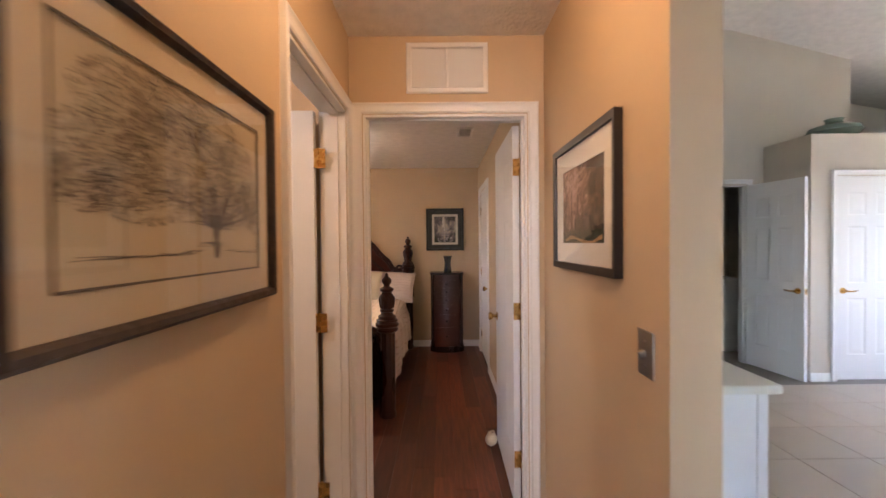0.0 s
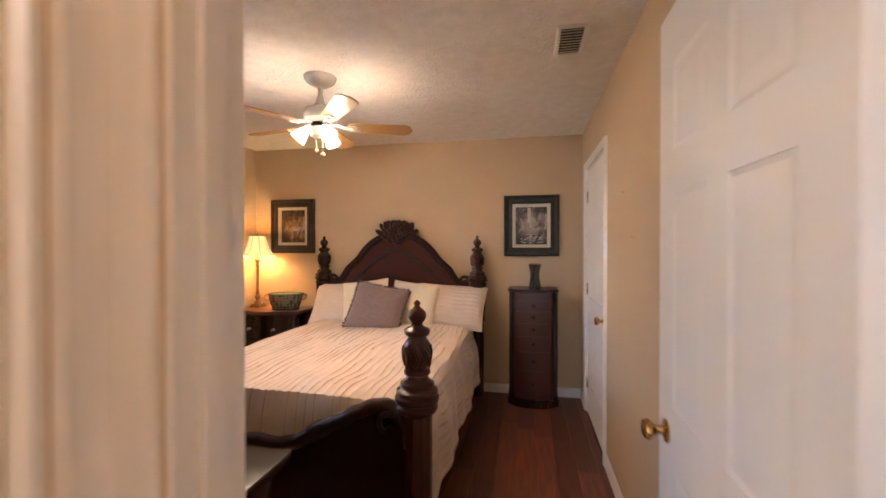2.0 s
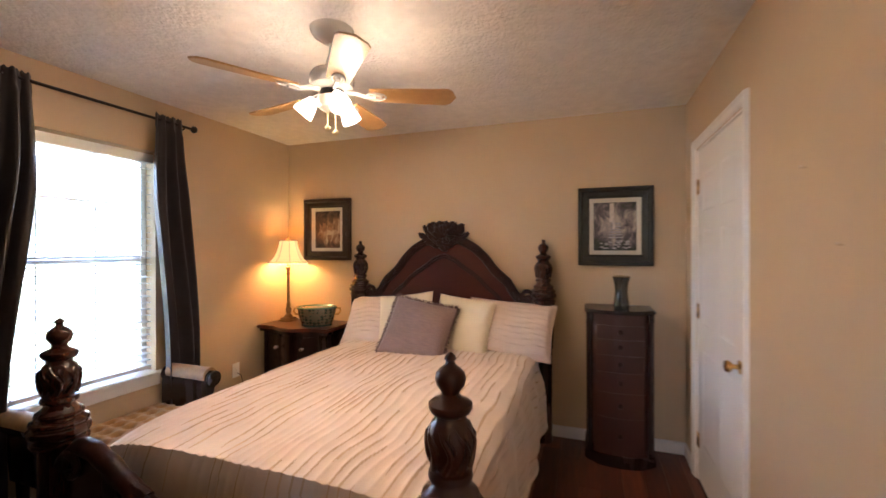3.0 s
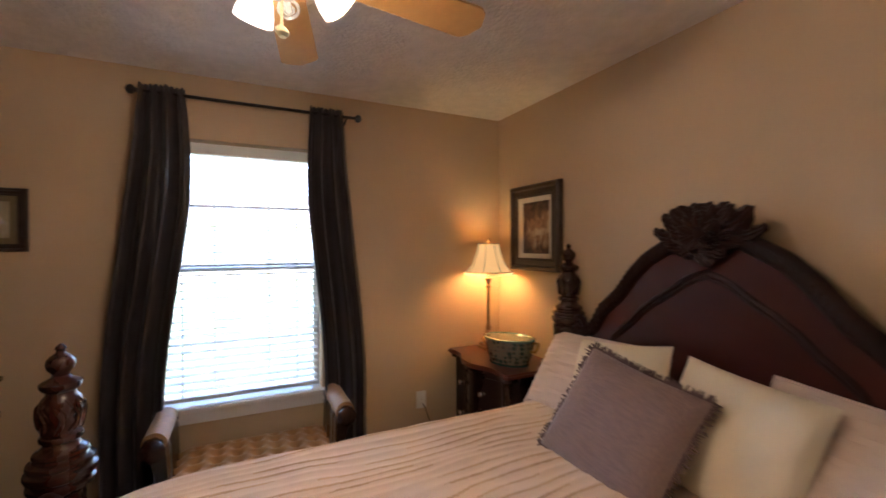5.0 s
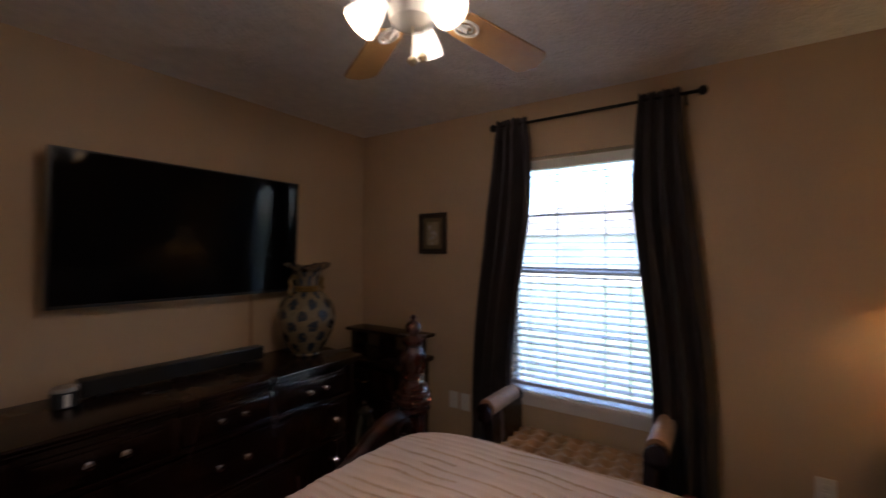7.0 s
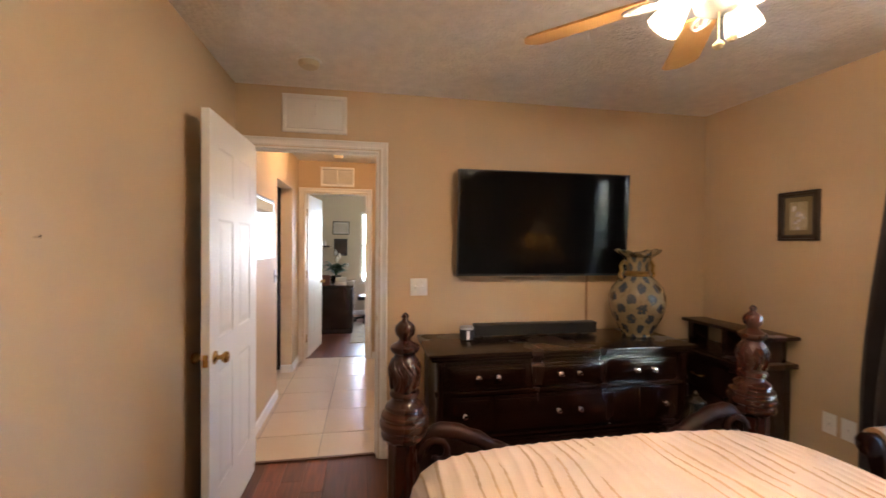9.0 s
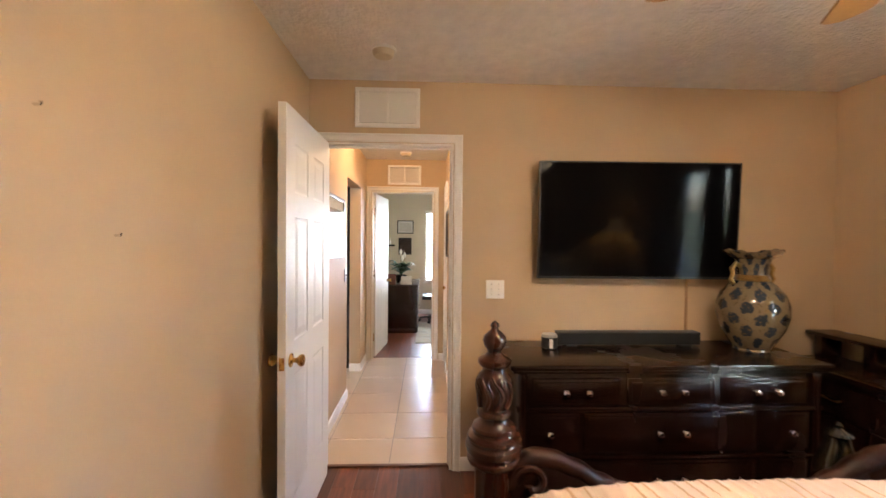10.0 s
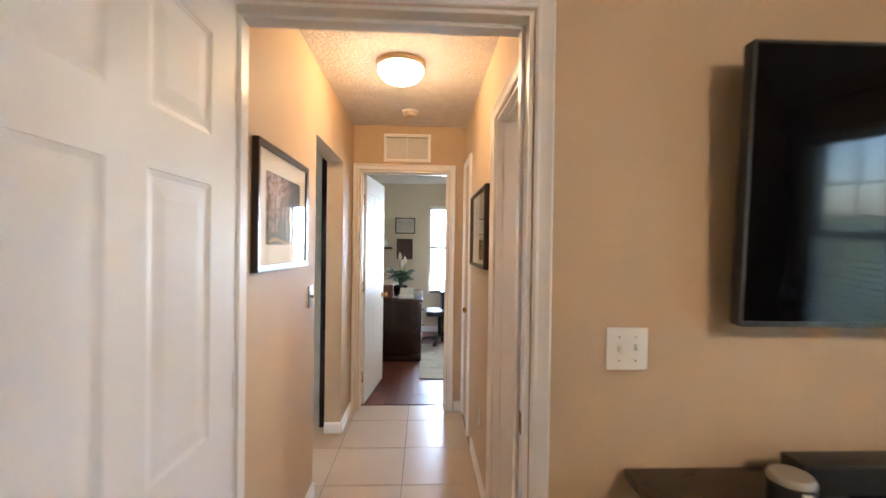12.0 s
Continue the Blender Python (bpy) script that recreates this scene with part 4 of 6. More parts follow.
bm = boxes((0.15, 0.168, -0.28, 0.28, 0.50, 0.665), bevel=0.005)
dr = part("drawer", bm, DARKWOOD, chest)
part("pull", tube([(0.168, -0.05, 0.59), (0.19, -0.045, 0.583), (0.192, 0.045, 0.583), (0.168, 0.05, 0.59)], 0.004, 8), BRASS, dr, "small brass pull")
for z0, z1 in ((0.30, 0.48), (0.10, 0.28)):
    part("drawer", boxes((0.15, 0.168, -0.28, 0.28, z0, z1), bevel=0.005), DARKWOOD, chest)
for sx in (-0.16, 0.12):
    for sy in (-0.29, 0.29):
        part("leg", lathe([(0.02, 0), (0.026, 0.02), (0.022, 0.062)], 12, (sx, sy, 0)), DARKWOOD, chest)
JARGLAZE = floral("dark_green_gilt_glaze", (0.012, 0.014, 0.011), (0.03, 0.022, 0.012), (0.007, 0.009, 0.009), 16)
jar = thing("floor_jar", "slender dark green and gilt jar standing on the floor", "jar", (-2.24, 3.17, 0))
part("body", lathe([(0.075, 0), (0.08, 0.015), (0.06, 0.04), (0.085, 0.16), (0.098, 0.30), (0.085, 0.44), (0.05, 0.53), (0.045, 0.56), (0.055, 0.57)], 28), JARGLAZE, jar)
part("lid", lathe([(0.056, 0.571), (0.05, 0.582), (0.022, 0.595), (0.012, 0.602), (0.016, 0.615), (0.004, 0.628)], 20), JARGLAZE, jar)

# ---- nightstand, lamp and planter ----
ns = thing("nightstand", "dark mahogany nightstand with a serpentine polished top", "nightstand", (-2.60, 5.67, 0))
ns.scale = (1.07, 1.0, 1.04)


def serpentine(k, inset):
    pts = [(-0.34 + inset, 0.22), (-0.34 + inset, -0.20 + inset)]
    for i in range(25):
        u = -1 + 2 * i / 24
        pts.append((u * (0.32 - inset), -0.215 + inset - 0.035 * math.cos(u * math.pi * 1.5) * k - 0.02 * (1 - u * u)))
    pts += [(0.34 - inset, -0.20 + inset), (0.34 - inset, 0.22)]
    return pts


part("top", slab(serpentine(1, 0.0), 0.722, 0.75, "z", bevel=0.009), REDWOOD, ns, "polished reddish mahogany top")
part("moulding", slab(serpentine(1, 0.018), 0.70, 0.722, "z"), DARKWOOD, ns)
part("body", slab(serpentine(1, 0.04), 0.10, 0.70, "z"), DARKWOOD, ns)
part("plinth", slab(serpentine(1, 0.02), 0.0, 0.10, "z", bevel=0.008), DARKWOOD, ns)
for z0, z1 in ((0.50, 0.67), (0.31, 0.48), (0.12, 0.29)):
    out = [(u / 12 * 0.27, -0.178 - 0.035 * math.cos(u / 12 * math.pi * 1.35) - 0.02 * (1 - (u / 12) ** 2)) for u in range(-12, 13)]
    bm = slab(out + [(x, y + 0.016) for x, y in out[::-1]], z0, z1, "z")
    d = part("drawer", bm, DARKWOOD, ns)
    for x in (-0.12, 0.12):
        knob(d, x, -0.21, (z0 + z1) / 2, 90)

lamp = thing("table_lamp", "lit table lamp with cream bell shade on a slim bronze stem", "lamp", (-2.832, 5.72, 0.78))
BRONZE = material("antique_bronze", (0.30, 0.20, 0.11), 0.38, 0.6, scale=30, vary=0.2, bump=0.2)
SHADE = glow("lit_cream_shade", (1.0, 0.60, 0.21), 0.035, 0.9)
SHADETRIM = material("brown_shade_braid", (0.2, 0.12, 0.06), 0.9, bump=0.3)
part("base", boxes((-0.06, 0.06, -0.06, 0.06, 0, 0.016), (-0.05, 0.05, -0.05, 0.05, 0.016, 0.034), bevel=0.004), BRONZE, lamp)
part("stem", lathe([(0.04, 0.034), (0.034, 0.05), (0.018, 0.065), (0.024, 0.09), (0.028, 0.11), (0.016, 0.13), (0.02, 0.15), (0.012, 0.17), (0.011, 0.30), (0.013, 0.42), (0.02, 0.435), (0.013, 0.45), (0.022, 0.48), (0.03, 0.49), (0.012, 0.50), (0.010, 0.56)], 20), BRONZE, lamp)
shade_prof = [(0.168, 0.535), (0.150, 0.55), (0.124, 0.58), (0.102, 0.63), (0.086, 0.68), (0.075, 0.735)]


def shade_fn(u, v):
    a = u * 2 * math.pi
    k = v * (len(shade_prof) - 1)
    i = min(int(k), len(shade_prof) - 2)
    r = shade_prof[i][0] + (shade_prof[i + 1][0] - shade_prof[i][0]) * (k - i)
    z = shade_prof[i][1] + (shade_prof[i + 1][1] - shade_prof[i][1]) * (k - i)
    r *= 1 - 0.045 * abs(math.sin(4 * a))
    return (r * math.cos(a), r * math.sin(a), z)


sh = part("shade", grid(64, 15, shade_fn), SHADE, lamp, "cream fabric bell shade, lit from within")
bm = bmesh.new()
for i in range(8):
    a = i * math.pi / 4
    tube([(r * 1.004 * math.cos(a), r * 1.004 * math.sin(a), z) for r, z in shade_prof], 0.0022, 5, bm)
for r, z in ((0.1685, 0.536), (0.0755, 0.734)):
    tube([(r * math.cos(i * math.pi / 24), r * math.sin(i * math.pi / 24), z) for i in range(49)], 0.003, 5, bm)
part("braid", bm, SHADETRIM, sh)
bm = bmesh.new()
for i in range(44):
    a = i * math.pi / 22
    lathe([(0.0045, 0), (0.006, 0.006), (0.003, 0.018), (0.0015, 0.022)], 6, at=(0.166 * math.cos(a), 0.166 * math.sin(a), 0.513), bm=bm)
part("bead_fringe", bm, glow("lit_bead", (1.0, 0.72, 0.42), 0.02), sh)
part("finial", lathe([(0.02, 0.733), (0.022, 0.74), (0.008, 0.748), (0.012, 0.758), (0.004, 0.772)], 14), BRONZE, lamp)
bulb("lamp_bulb", (-2.832, 5.72, 0.78 + 0.62), 0.40, (1.0, 0.71, 0.26), 0.04)

PLANTER = floral("green_famille_glaze", (0.15, 0.145, 0.10), (0.03, 0.055, 0.045), (0.20, 0.075, 0.045), 34)
pl = thing("planter", "oval green painted porcelain planter on the nightstand", "planter", (-2.455, 5.63, 0.78), 20)
pl.scale = (1.1, 1.1, 0.95)
part("body", lathe([(0.115, 0.012), (0.118, 0.02), (0.132, 0.06), (0.145, 0.12), (0.150, 0.16), (0.142, 0.16), (0.126, 0.06), (0.10, 0.03)], 40, squash=0.72), PLANTER, pl)
part("foot", lathe([(0.118, 0), (0.118, 0.013), (0.10, 0.014)], 36, squash=0.72), material("dark_teal_glaze", (0.02, 0.06, 0.055), 0.2), pl)
part("rim", lathe([(0.142, 0.155), (0.156, 0.158), (0.158, 0.168), (0.146, 0.172), (0.138, 0.165)], 40, squash=0.72), material("sea_green_glaze", (0.10, 0.17, 0.13), 0.2, coat=0.4), pl, "plain sea-green rim")
for sg in (-1, 1):
    part("handle", tube([(sg * 0.148, 0.02, 0.15), (sg * 0.178, 0.015, 0.152), (sg * 0.182, 0, 0.125), (sg * 0.165, -0.005, 0.10), (sg * 0.142, 0, 0.10)], 0.009, 8), GILT, pl)

# ---- jewellery chest and jar ----
arm = thing("jewellery_armoire", "tall narrow dark cherry jewellery armoire", "armoire", (-0.045, 5.735, 0))
arm.scale = (1, 1, 1.03)
out = [(-0.21, 0.16), (-0.21, -0.10), (-0.15, -0.145)] + [(u / 8 * 0.14, -0.15 - 0.025 * (1 - (u / 8) ** 2)) for u in range(-8, 9)] + [(0.15, -0.145), (0.21, -0.10), (0.21, 0.16)]


def scaled(k, pts):
    return [(x * k, y * k) for x, y in pts]


part("top", slab(scaled(1.06, out), 0.975, 1.0, "z", bevel=0.008), DARKWOOD, arm)
CHERRY = material("dark_cherry", (0.06, 0.015, 0.009), 0.3, scale=4, grain=45, bump=0.05, stretch=(1, 1, 0.25), dark=(0.02, 0.006, 0.004), coat=0.2)
part("body", slab(out, 0.07, 0.975, "z"), CHERRY, arm, "dark cherry body")
part("plinth", slab(scaled(1.05, out), 0.0, 0.075, "z", bevel=0.01), DARKWOOD, arm)
for sg in (-1, 1):
    part("corner_post", lathe([(0.02, 0.075), (0.024, 0.10), (0.015, 0.14), (0.018, 0.5), (0.015, 0.90), (0.024, 0.94), (0.02, 0.975)], 14, (sg * 0.185, -0.135, 0)), DARKWOOD, arm)
z = 0.10
for h in (0.22, 0.16, 0.13, 0.11, 0.10, 0.09):
    o2 = [(u / 8 * 0.145, -0.153 - 0.026 * (1 - (u / 8) ** 2)) for u in range(-8, 9)]
    d = part("drawer", slab(o2 + [(x, y + 0.012) for x, y in o2[::-1]], z, z + h - 0.006, "z", bevel=0.003), CHERRY, arm)
    for x in (0,):
        knob(d, x, -0.178, z + h / 2, 90, CARVED)
    z += h
vj = thing("flower_vase", "dark glazed waisted stoneware vase on the armoire", "vase", (-0.03, 5.69, 1.03))
part("body", lathe([(0.048, 0), (0.052, 0.01), (0.050, 0.04), (0.042, 0.085), (0.040, 0.12), (0.046, 0.17), (0.056, 0.21), (0.058, 0.216), (0.050, 0.212), (0.040, 0.16), (0.03, 0.1)], 32), STONEWARE, vj)
part("rim", lathe([(0.055, 0.213), (0.060, 0.217), (0.056, 0.222), (0.05, 0.218)], 32), GILT, vj)

# ---- tufted bench under the window ----
bench = thing("window_bench", "roll-arm bench with button-tufted gold seat and dark frame", "bench", (-2.73, 4.225, 0))


def tuft(u, v):
    x, y = -0.2 + 0.41 * u, -0.37 + 0.74 * v
    sx, sy = 0.083, 0.093
    d = 1.0
    for j in range(-1, 9):
        for i in range(-1, 6):
            bx, by = (i + 0.5 * (j % 2)) * sx - 0.2, j * sy - 0.37
            q = math.hypot((x - bx), (y - by))
            d = min(d, q)
    h = 0.036 * (1 - math.exp(-(d / 0.026) ** 2))
    edge = min(u, 1 - u, v, 1 - v)
    return (x, y, 0.385 + h + 0.02 * min(1, edge * 8))


part("seat", grid(60, 96, tuft), GOLDCLOTH, bench, "gold button-tufted seat")
part("seat_frame", boxes((-0.21, 0.22, -0.38, 0.38, 0.30, 0.40), bevel=0.008), DARKWOOD, bench)
for sx in (-0.17, 0.18):
    for sy in (-0.36, 0.36):
        part("leg", lathe([(0.014, 0), (0.018, 0.03), (0.024, 0.2), (0.028, 0.30)], 14, (sx, sy, 0)), DARKWOOD, bench)
for sg in (-1, 1):
    prof = [(sg * 0.365, 0.30), (sg * 0.40, 0.30), (sg * 0.405, 0.45), (sg * 0.425, 0.54), (sg * 0.46, 0.575), (sg * 0.475, 0.605), (sg * 0.46, 0.64), (sg * 0.42, 0.65), (sg * 0.39, 0.63), (sg * 0.375, 0.56)]
    a = part("arm", slab(prof, -0.20, 0.20, "x", bevel=0.008), DARKWOOD, bench)
    part("arm_pad", tube([(-0.17, sg * 0.425, 0.618), (0.17, sg * 0.425, 0.618)], 0.05, 18), GOLDCLOTH, a, "gold padded arm roll")
    for x in (-0.205, 0.205):
        c = part("arm_cap", lathe([(0.05, 0), (0.05, 0.006), (0.03, 0.012), (0.012, 0.014)], 18), DARKWOOD, a)
        c.matrix_basis = pose(x, sg * 0.425, 0.60, 0, 90 if x > 0 else -90)
solid("storage_box", boxes((-2.80, -2.56, 4.74, 4.98, 0, 0.30), (-2.81, -2.55, 4.73, 4.99, 0.30, 0.34), bevel=0.006), material("dark_red_cloth", (0.12, 0.012, 0.010), 0.8, grain=300, bump=0.3), "dark red lidded storage box on the floor", "box")

# ---- ceiling fan ----
fan = thing("ceiling_fan", "white ceiling fan with oak blades and three lit shades", "ceiling fan", (-1.34, 4.235, 0))
part("canopy", lathe([(0.098, 2.44), (0.096, 2.428), (0.084, 2.408), (0.056, 2.390), (0.03, 2.378), (0.014, 2.374)][::-1], 32), FANWHITE, fan)
part("downrod", lathe([(0.030, 2.272), (0.024, 2.295), (0.018, 2.315), (0.0135, 2.33), (0.0135, 2.38)], 20), FANWHITE, fan)
part("motor", lathe([(0.03, 2.275), (0.045, 2.262), (0.085, 2.245), (0.098, 2.225), (0.10, 2.20), (0.094, 2.178), (0.075, 2.165), (0.05, 2.158)][::-1], 40), FANWHITE, fan)
part("hub", lathe([(0.05, 2.135), (0.062, 2.13), (0.065, 2.105), (0.058, 2.08), (0.035, 2.066), (0.015, 2.06)][::-1], 32), FANWHITE, fan)
part("vent_ring", lathe([(0.055, 2.136), (0.055, 2.16)], 24), BLACKMETAL, fan)
for k in range(5):
    a = radians(24 + 72 * k)
    out = []
    for i in range(21):
        f = i / 20
        out.append((0.17 + 0.40 * f, 0.048 + 0.017 * f - (0.062 * max(0, (f - 0.9) / 0.1) ** 2)))
    ol = out + [(x, -y) for x, y in out[::-1]]
    b = part("blade", slab(ol, 2.143, 2.150, "z", bevel=0.002), BLADE, fan, "light oak veneer blade")
    b.matrix_basis = pose(0, 0, 0, 0, 0, math.degrees(a)) @ pose(0, 0, 2.145, -12) @ pose(0, 0, -2.145)
    bm = tube([(0.06, 0, 2.157), (0.11, 0, 2.15), (0.15, 0, 2.137), (0.20, 0, 2.136)], 0.010, 8)
    tube([(0.20 + 0.045 * math.cos(t * math.pi / 10), 0.026 * math.sin(t * math.pi / 10), 2.139) for t in range(21)], 0.005, 6, bm)
    tube([(0.205 + 0.02 * math.cos(t * math.pi / 8), 0.013 * math.sin(t * math.pi / 8), 2.139) for t in range(17)], 0.004, 6, bm)
    br = part("blade_bracket", bm, FANWHITE, b)
for k in range(3):
    a = radians(80 + 120 * k)
    bm = tube([(0.03 * math.cos(a), 0.03 * math.sin(a), 2.12), (0.06 * math.cos(a), 0.06 * math.sin(a), 2.132), (0.083 * math.cos(a), 0.083 * math.sin(a), 2.117)], 0.012, 10)
    arm_ = part("light_arm", bm, FANWHITE, fan)
    prof = [(0.020, 0.0), (0.024, -0.010), (0.036, -0.040), (0.045, -0.070), (0.047, -0.088), (0.044, -0.088), (0.040, -0.066), (0.018, -0.010)]
    s = part("shade", lathe(prof[::-1], 26), FROST, arm_, "lit frosted glass tulip shade")
    root = Vector((0.080 * math.cos(a), 0.080 * math.sin(a), 2.122))
    s.matrix_basis = Matrix.Translation(root) @ Matrix.Rotation(a, 4, "Z") @ Matrix.Rotation(radians(-40), 4, "Y")
    s.visible_shadow = False
    axis = Vector((math.sin(radians(40)) * math.cos(a), math.sin(radians(40)) * math.sin(a), -math.cos(radians(40))))
    at = Vector((-1.34, 4.235, 0)) + root + axis * 0.05
    spot("fan_bulb", at, at + axis, 0.42, WARM)
    bulb("fan_glow", at - axis * 0.01, 0.20, WARM)
for x, zz in ((0.012, 1.985), (-0.03, 2.01)):
    bm = tube([(x, 0.01, 2.065), (x, 0.01, zz)], 0.002, 6)
    lathe([(0.004, 0.0), (0.013, -0.008), (0.014, -0.014), (0.008, -0.022)][::-1], 14, at=(x, 0.01, zz), bm=bm)
    part("pull_chain", bm, material("brass_chain", (0.8, 0.68, 0.42), 0.35, 0.5), fan)

# ---- pictures ----


def frame_mesh(w, h, width, depth, mat, steps=None):
    """A mitred moulding round w by h, in the plane y=0, standing out towards -y."""
    prof = steps or [(0, 0), (0, 0.75), (0.12, 1.0), (0.3, 0.95), (0.42, 0.6), (0.75, 0.5), (0.85, 0.62), (1.0, 0.5), (1.0, 0.1)]
    bm = bmesh.new()
    loops = []
    for u, d in prof:
        a, b = w / 2 - u * width, h / 2 - u * width
        loops.append([bm.verts.new(c) for c in ((-a, -d * depth, -b), (a, -d * depth, -b), (a, -d * depth, b), (-a, -d * depth, b))])
    for p, q in zip(loops, loops[1:]):
        for k in range(4):
            bm.faces.new((p[k], p[(k + 1) % 4], q[(k + 1) % 4], q[k]))
    return mesh_of("frame", bm, mat, True, 25)


def painted(name, stops, scale, stretch=(1, 1, 1), rough=0.7, lift=0.0, light=None):
    """Brushed patches of paint: warped noise through a ramp of colours, lighter about a point if light is given."""
    m = bpy.data.materials.new(name)
    m.use_nodes = True
    n, l = m.node_tree.nodes, m.node_tree.links
    p = n["Principled BSDF"]
    p.inputs["Roughness"].default_value = rough
    tc = n.new("ShaderNodeTexCoord")
    mp = n.new("ShaderNodeMapping")
    mp.inputs["Scale"].default_value = stretch
    l.new(tc.outputs["Object"], mp.inputs[0])
    no = n.new("ShaderNodeTexNoise")
    no.inputs["Scale"].default_value, no.inputs["Detail"].default_value, no.inputs["Distortion"].default_value = scale, 8, 1.2
    no.inputs["Roughness"].default_value = 0.65
    l.new(mp.outputs[0], no.inputs[0])
    fac = no.outputs[0]
    if light:
        d = n.new("ShaderNodeVectorMath")
        d.operation = "DISTANCE"
        d.inputs[1].default_value = light[0]
        l.new(tc.outputs["Object"], d.inputs[0])
        mr = n.new("ShaderNodeMapRange")
        mr.inputs[1].default_value, mr.inputs[2].default_value, mr.inputs[3].default_value, mr.inputs[4].default_value = 0, light[1], 0.22, -0.12
        l.new(d.outputs["Value"], mr.inputs[0])
        ad = n.new("ShaderNodeMath")
        l.new(no.outputs[0], ad.inputs[0])
        l.new(mr.outputs[0], ad.inputs[1])
        fac = ad.outputs[0]
    cr = n.new("ShaderNodeValToRGB")
    e = cr.color_ramp.elements
    while len(e) < len(stops):
        e.new(0.5)
    for el, (q, c) in zip(e, stops):
        el.position, el.color = q, (*c, 1)
    l.new(fac, cr.inputs[0])
    l.new(cr.outputs[0], p.inputs["Base Color"])
    return m


def picture(name, label, w, h, fw, fd, fmat, mat_w, mat_mat, inner_w, art, m, glazed=True, liner=None, steps=None):
    """Frame, optional liner, mat and art; local x across, z up, facing -y."""
    ob = thing(name, label, "picture")
    ob.matrix_basis = m
    fr = new("frame", frame_mesh(w, h, fw, fd, fmat, steps))
    fr.parent = ob
    part("backing", boxes((-w / 2 + 0.004, w / 2 - 0.004, -0.006, -0.001, -h / 2 + 0.004, h / 2 - 0.004)), fmat, ob, smooth=False)
    iw, ih = w / 2 - fw, h / 2 - fw
    if liner:
        lm = new("liner", frame_mesh(2 * iw + 0.004, 2 * ih + 0.004, liner[0], fd * 0.55, liner[1], [(0, 0.2), (0, 1.0), (0.8, 0.7), (1.0, 0.5), (1.0, 0.2)]))
        lm.parent = ob
        iw, ih = iw - liner[0], ih - liner[0]
    if mat_w:
        bm = bmesh.new()
        a, b, c, d = iw + 0.002, ih + 0.002, iw - mat_w, ih - mat_w
        for x0, x1, z0, z1 in ((-a, -c, -b, b), (c, a, -b, b), (-c, c, -b, -d), (-c, c, d, b)):
            box(bm, x0, x1, -0.0125, -0.0095, z0, z1)
        part("mat_board", bm, mat_mat, ob, smooth=False)
        iw, ih = iw - mat_w, ih - mat_w
    part("print", boxes((-iw - 0.001, iw + 0.001, -0.0085, -0.007, -ih - 0.001, ih + 0.001)), art, ob, smooth=False)
    if glazed:
        g = part("glass", boxes((-w / 2 + fw - 0.002, w / 2 - fw + 0.002, -0.0175, -0.0155, -h / 2 + fw - 0.002, h / 2 - fw + 0.002)), PICTUREGLASS, ob, smooth=False)
        g.visible_shadow = False
    return ob, iw, ih


GARDEN = painted("garden_painting", [(0.28, (0.012, 0.016, 0.012)), (0.42, (0.05, 0.055, 0.04)), (0.52, (0.10, 0.085, 0.09)), (0.60, (0.25, 0.21, 0.19)), (0.72, (0.48, 0.40, 0.30))], 11, (1, 1, 0.7), light=((0.0, 0, 0.04), 0.24))
ALLEY = painted("alley_painting", [(0.28, (0.016, 0.010, 0.010)), (0.42, (0.075, 0.045, 0.035)), (0.52, (0.13, 0.075, 0.045)), (0.60, (0.26, 0.15, 0.08)), (0.72, (0.46, 0.36, 0.24))], 12, (1, 1, 0.7), light=((0.03, 0, -0.02), 0.22))
LINEN = material("cream_liner", (0.58, 0.53, 0.43), 0.8, grain=400, bump=0.2, vary=0.04)
ob, iw, ih = picture("framed_painting", "garden steps painting in a dark green carved frame", 0.51, 0.572, 0.082, 0.045, GREENFRAME, 0, None, 0, GARDEN, pose(-0.06, YB - 0.001, 1.60), glazed=False, liner=(0.03, LINEN))
STEPS = material("pale_painted_steps", (0.40, 0.37, 0.36), 0.7, vary=0.25, scale=40)
FOLIAGE = material("painted_foliage", (0.035, 0.05, 0.03), 0.7, vary=0.4, scale=50)
bm = bmesh.new()
for k in range(6):
    box(bm, -0.045 + 0.004 * k, 0.055 - 0.004 * k, -0.0095, -0.0088, -0.085 + 0.02 * k, -0.077 + 0.02 * k)
rr = random.Random(4)
for k in range(26):
    x, z = rr.uniform(-0.10, 0.10), rr.uniform(-0.165, -0.10)
    lathe([(0.013 * rr.uniform(0.6, 1.3), 0), (0.002, 0.0008)], 7, (0, 0, 0), squash=0.55, bm=bm)
    bm.verts.ensure_lookup_table()
    for v in bm.verts[-14:]:
        v.co = Vector((x + v.co.x, -0.0088 - v.co.z, z + v.co.y))
part("painted_steps", bm, STEPS, ob)
bm = boxes((-0.035, -0.005, -0.0095, -0.0088, 0.03, 0.17), (-0.015, 0.0, -0.0096, -0.0088, -0.02, 0.05))
part("painted_fall", bm, material("pale_painted_light", (0.62, 0.54, 0.44), 0.7, vary=0.2, scale=30), ob)
ob, iw, ih = picture("framed_painting", "warm street scene painting in a dark brown moulded frame", 0.50, 0.568, 0.085, 0.045, BROWNFRAME, 0, None, 0, ALLEY, pose(-2.535, YB - 0.001, 1.617), glazed=False, liner=(0.03, LINEN))
bm = boxes((0.005, 0.05, -0.0095, -0.0088, 0.0, 0.05), (-0.05, -0.02, -0.0095, -0.0088, -0.02, 0.06), (0.0, 0.04, -0.0096, -0.0088, -0.10, -0.05))
part("painted_walls", bm, material("ochre_paint", (0.30, 0.17, 0.09), 0.7, vary=0.3, scale=40), ob)
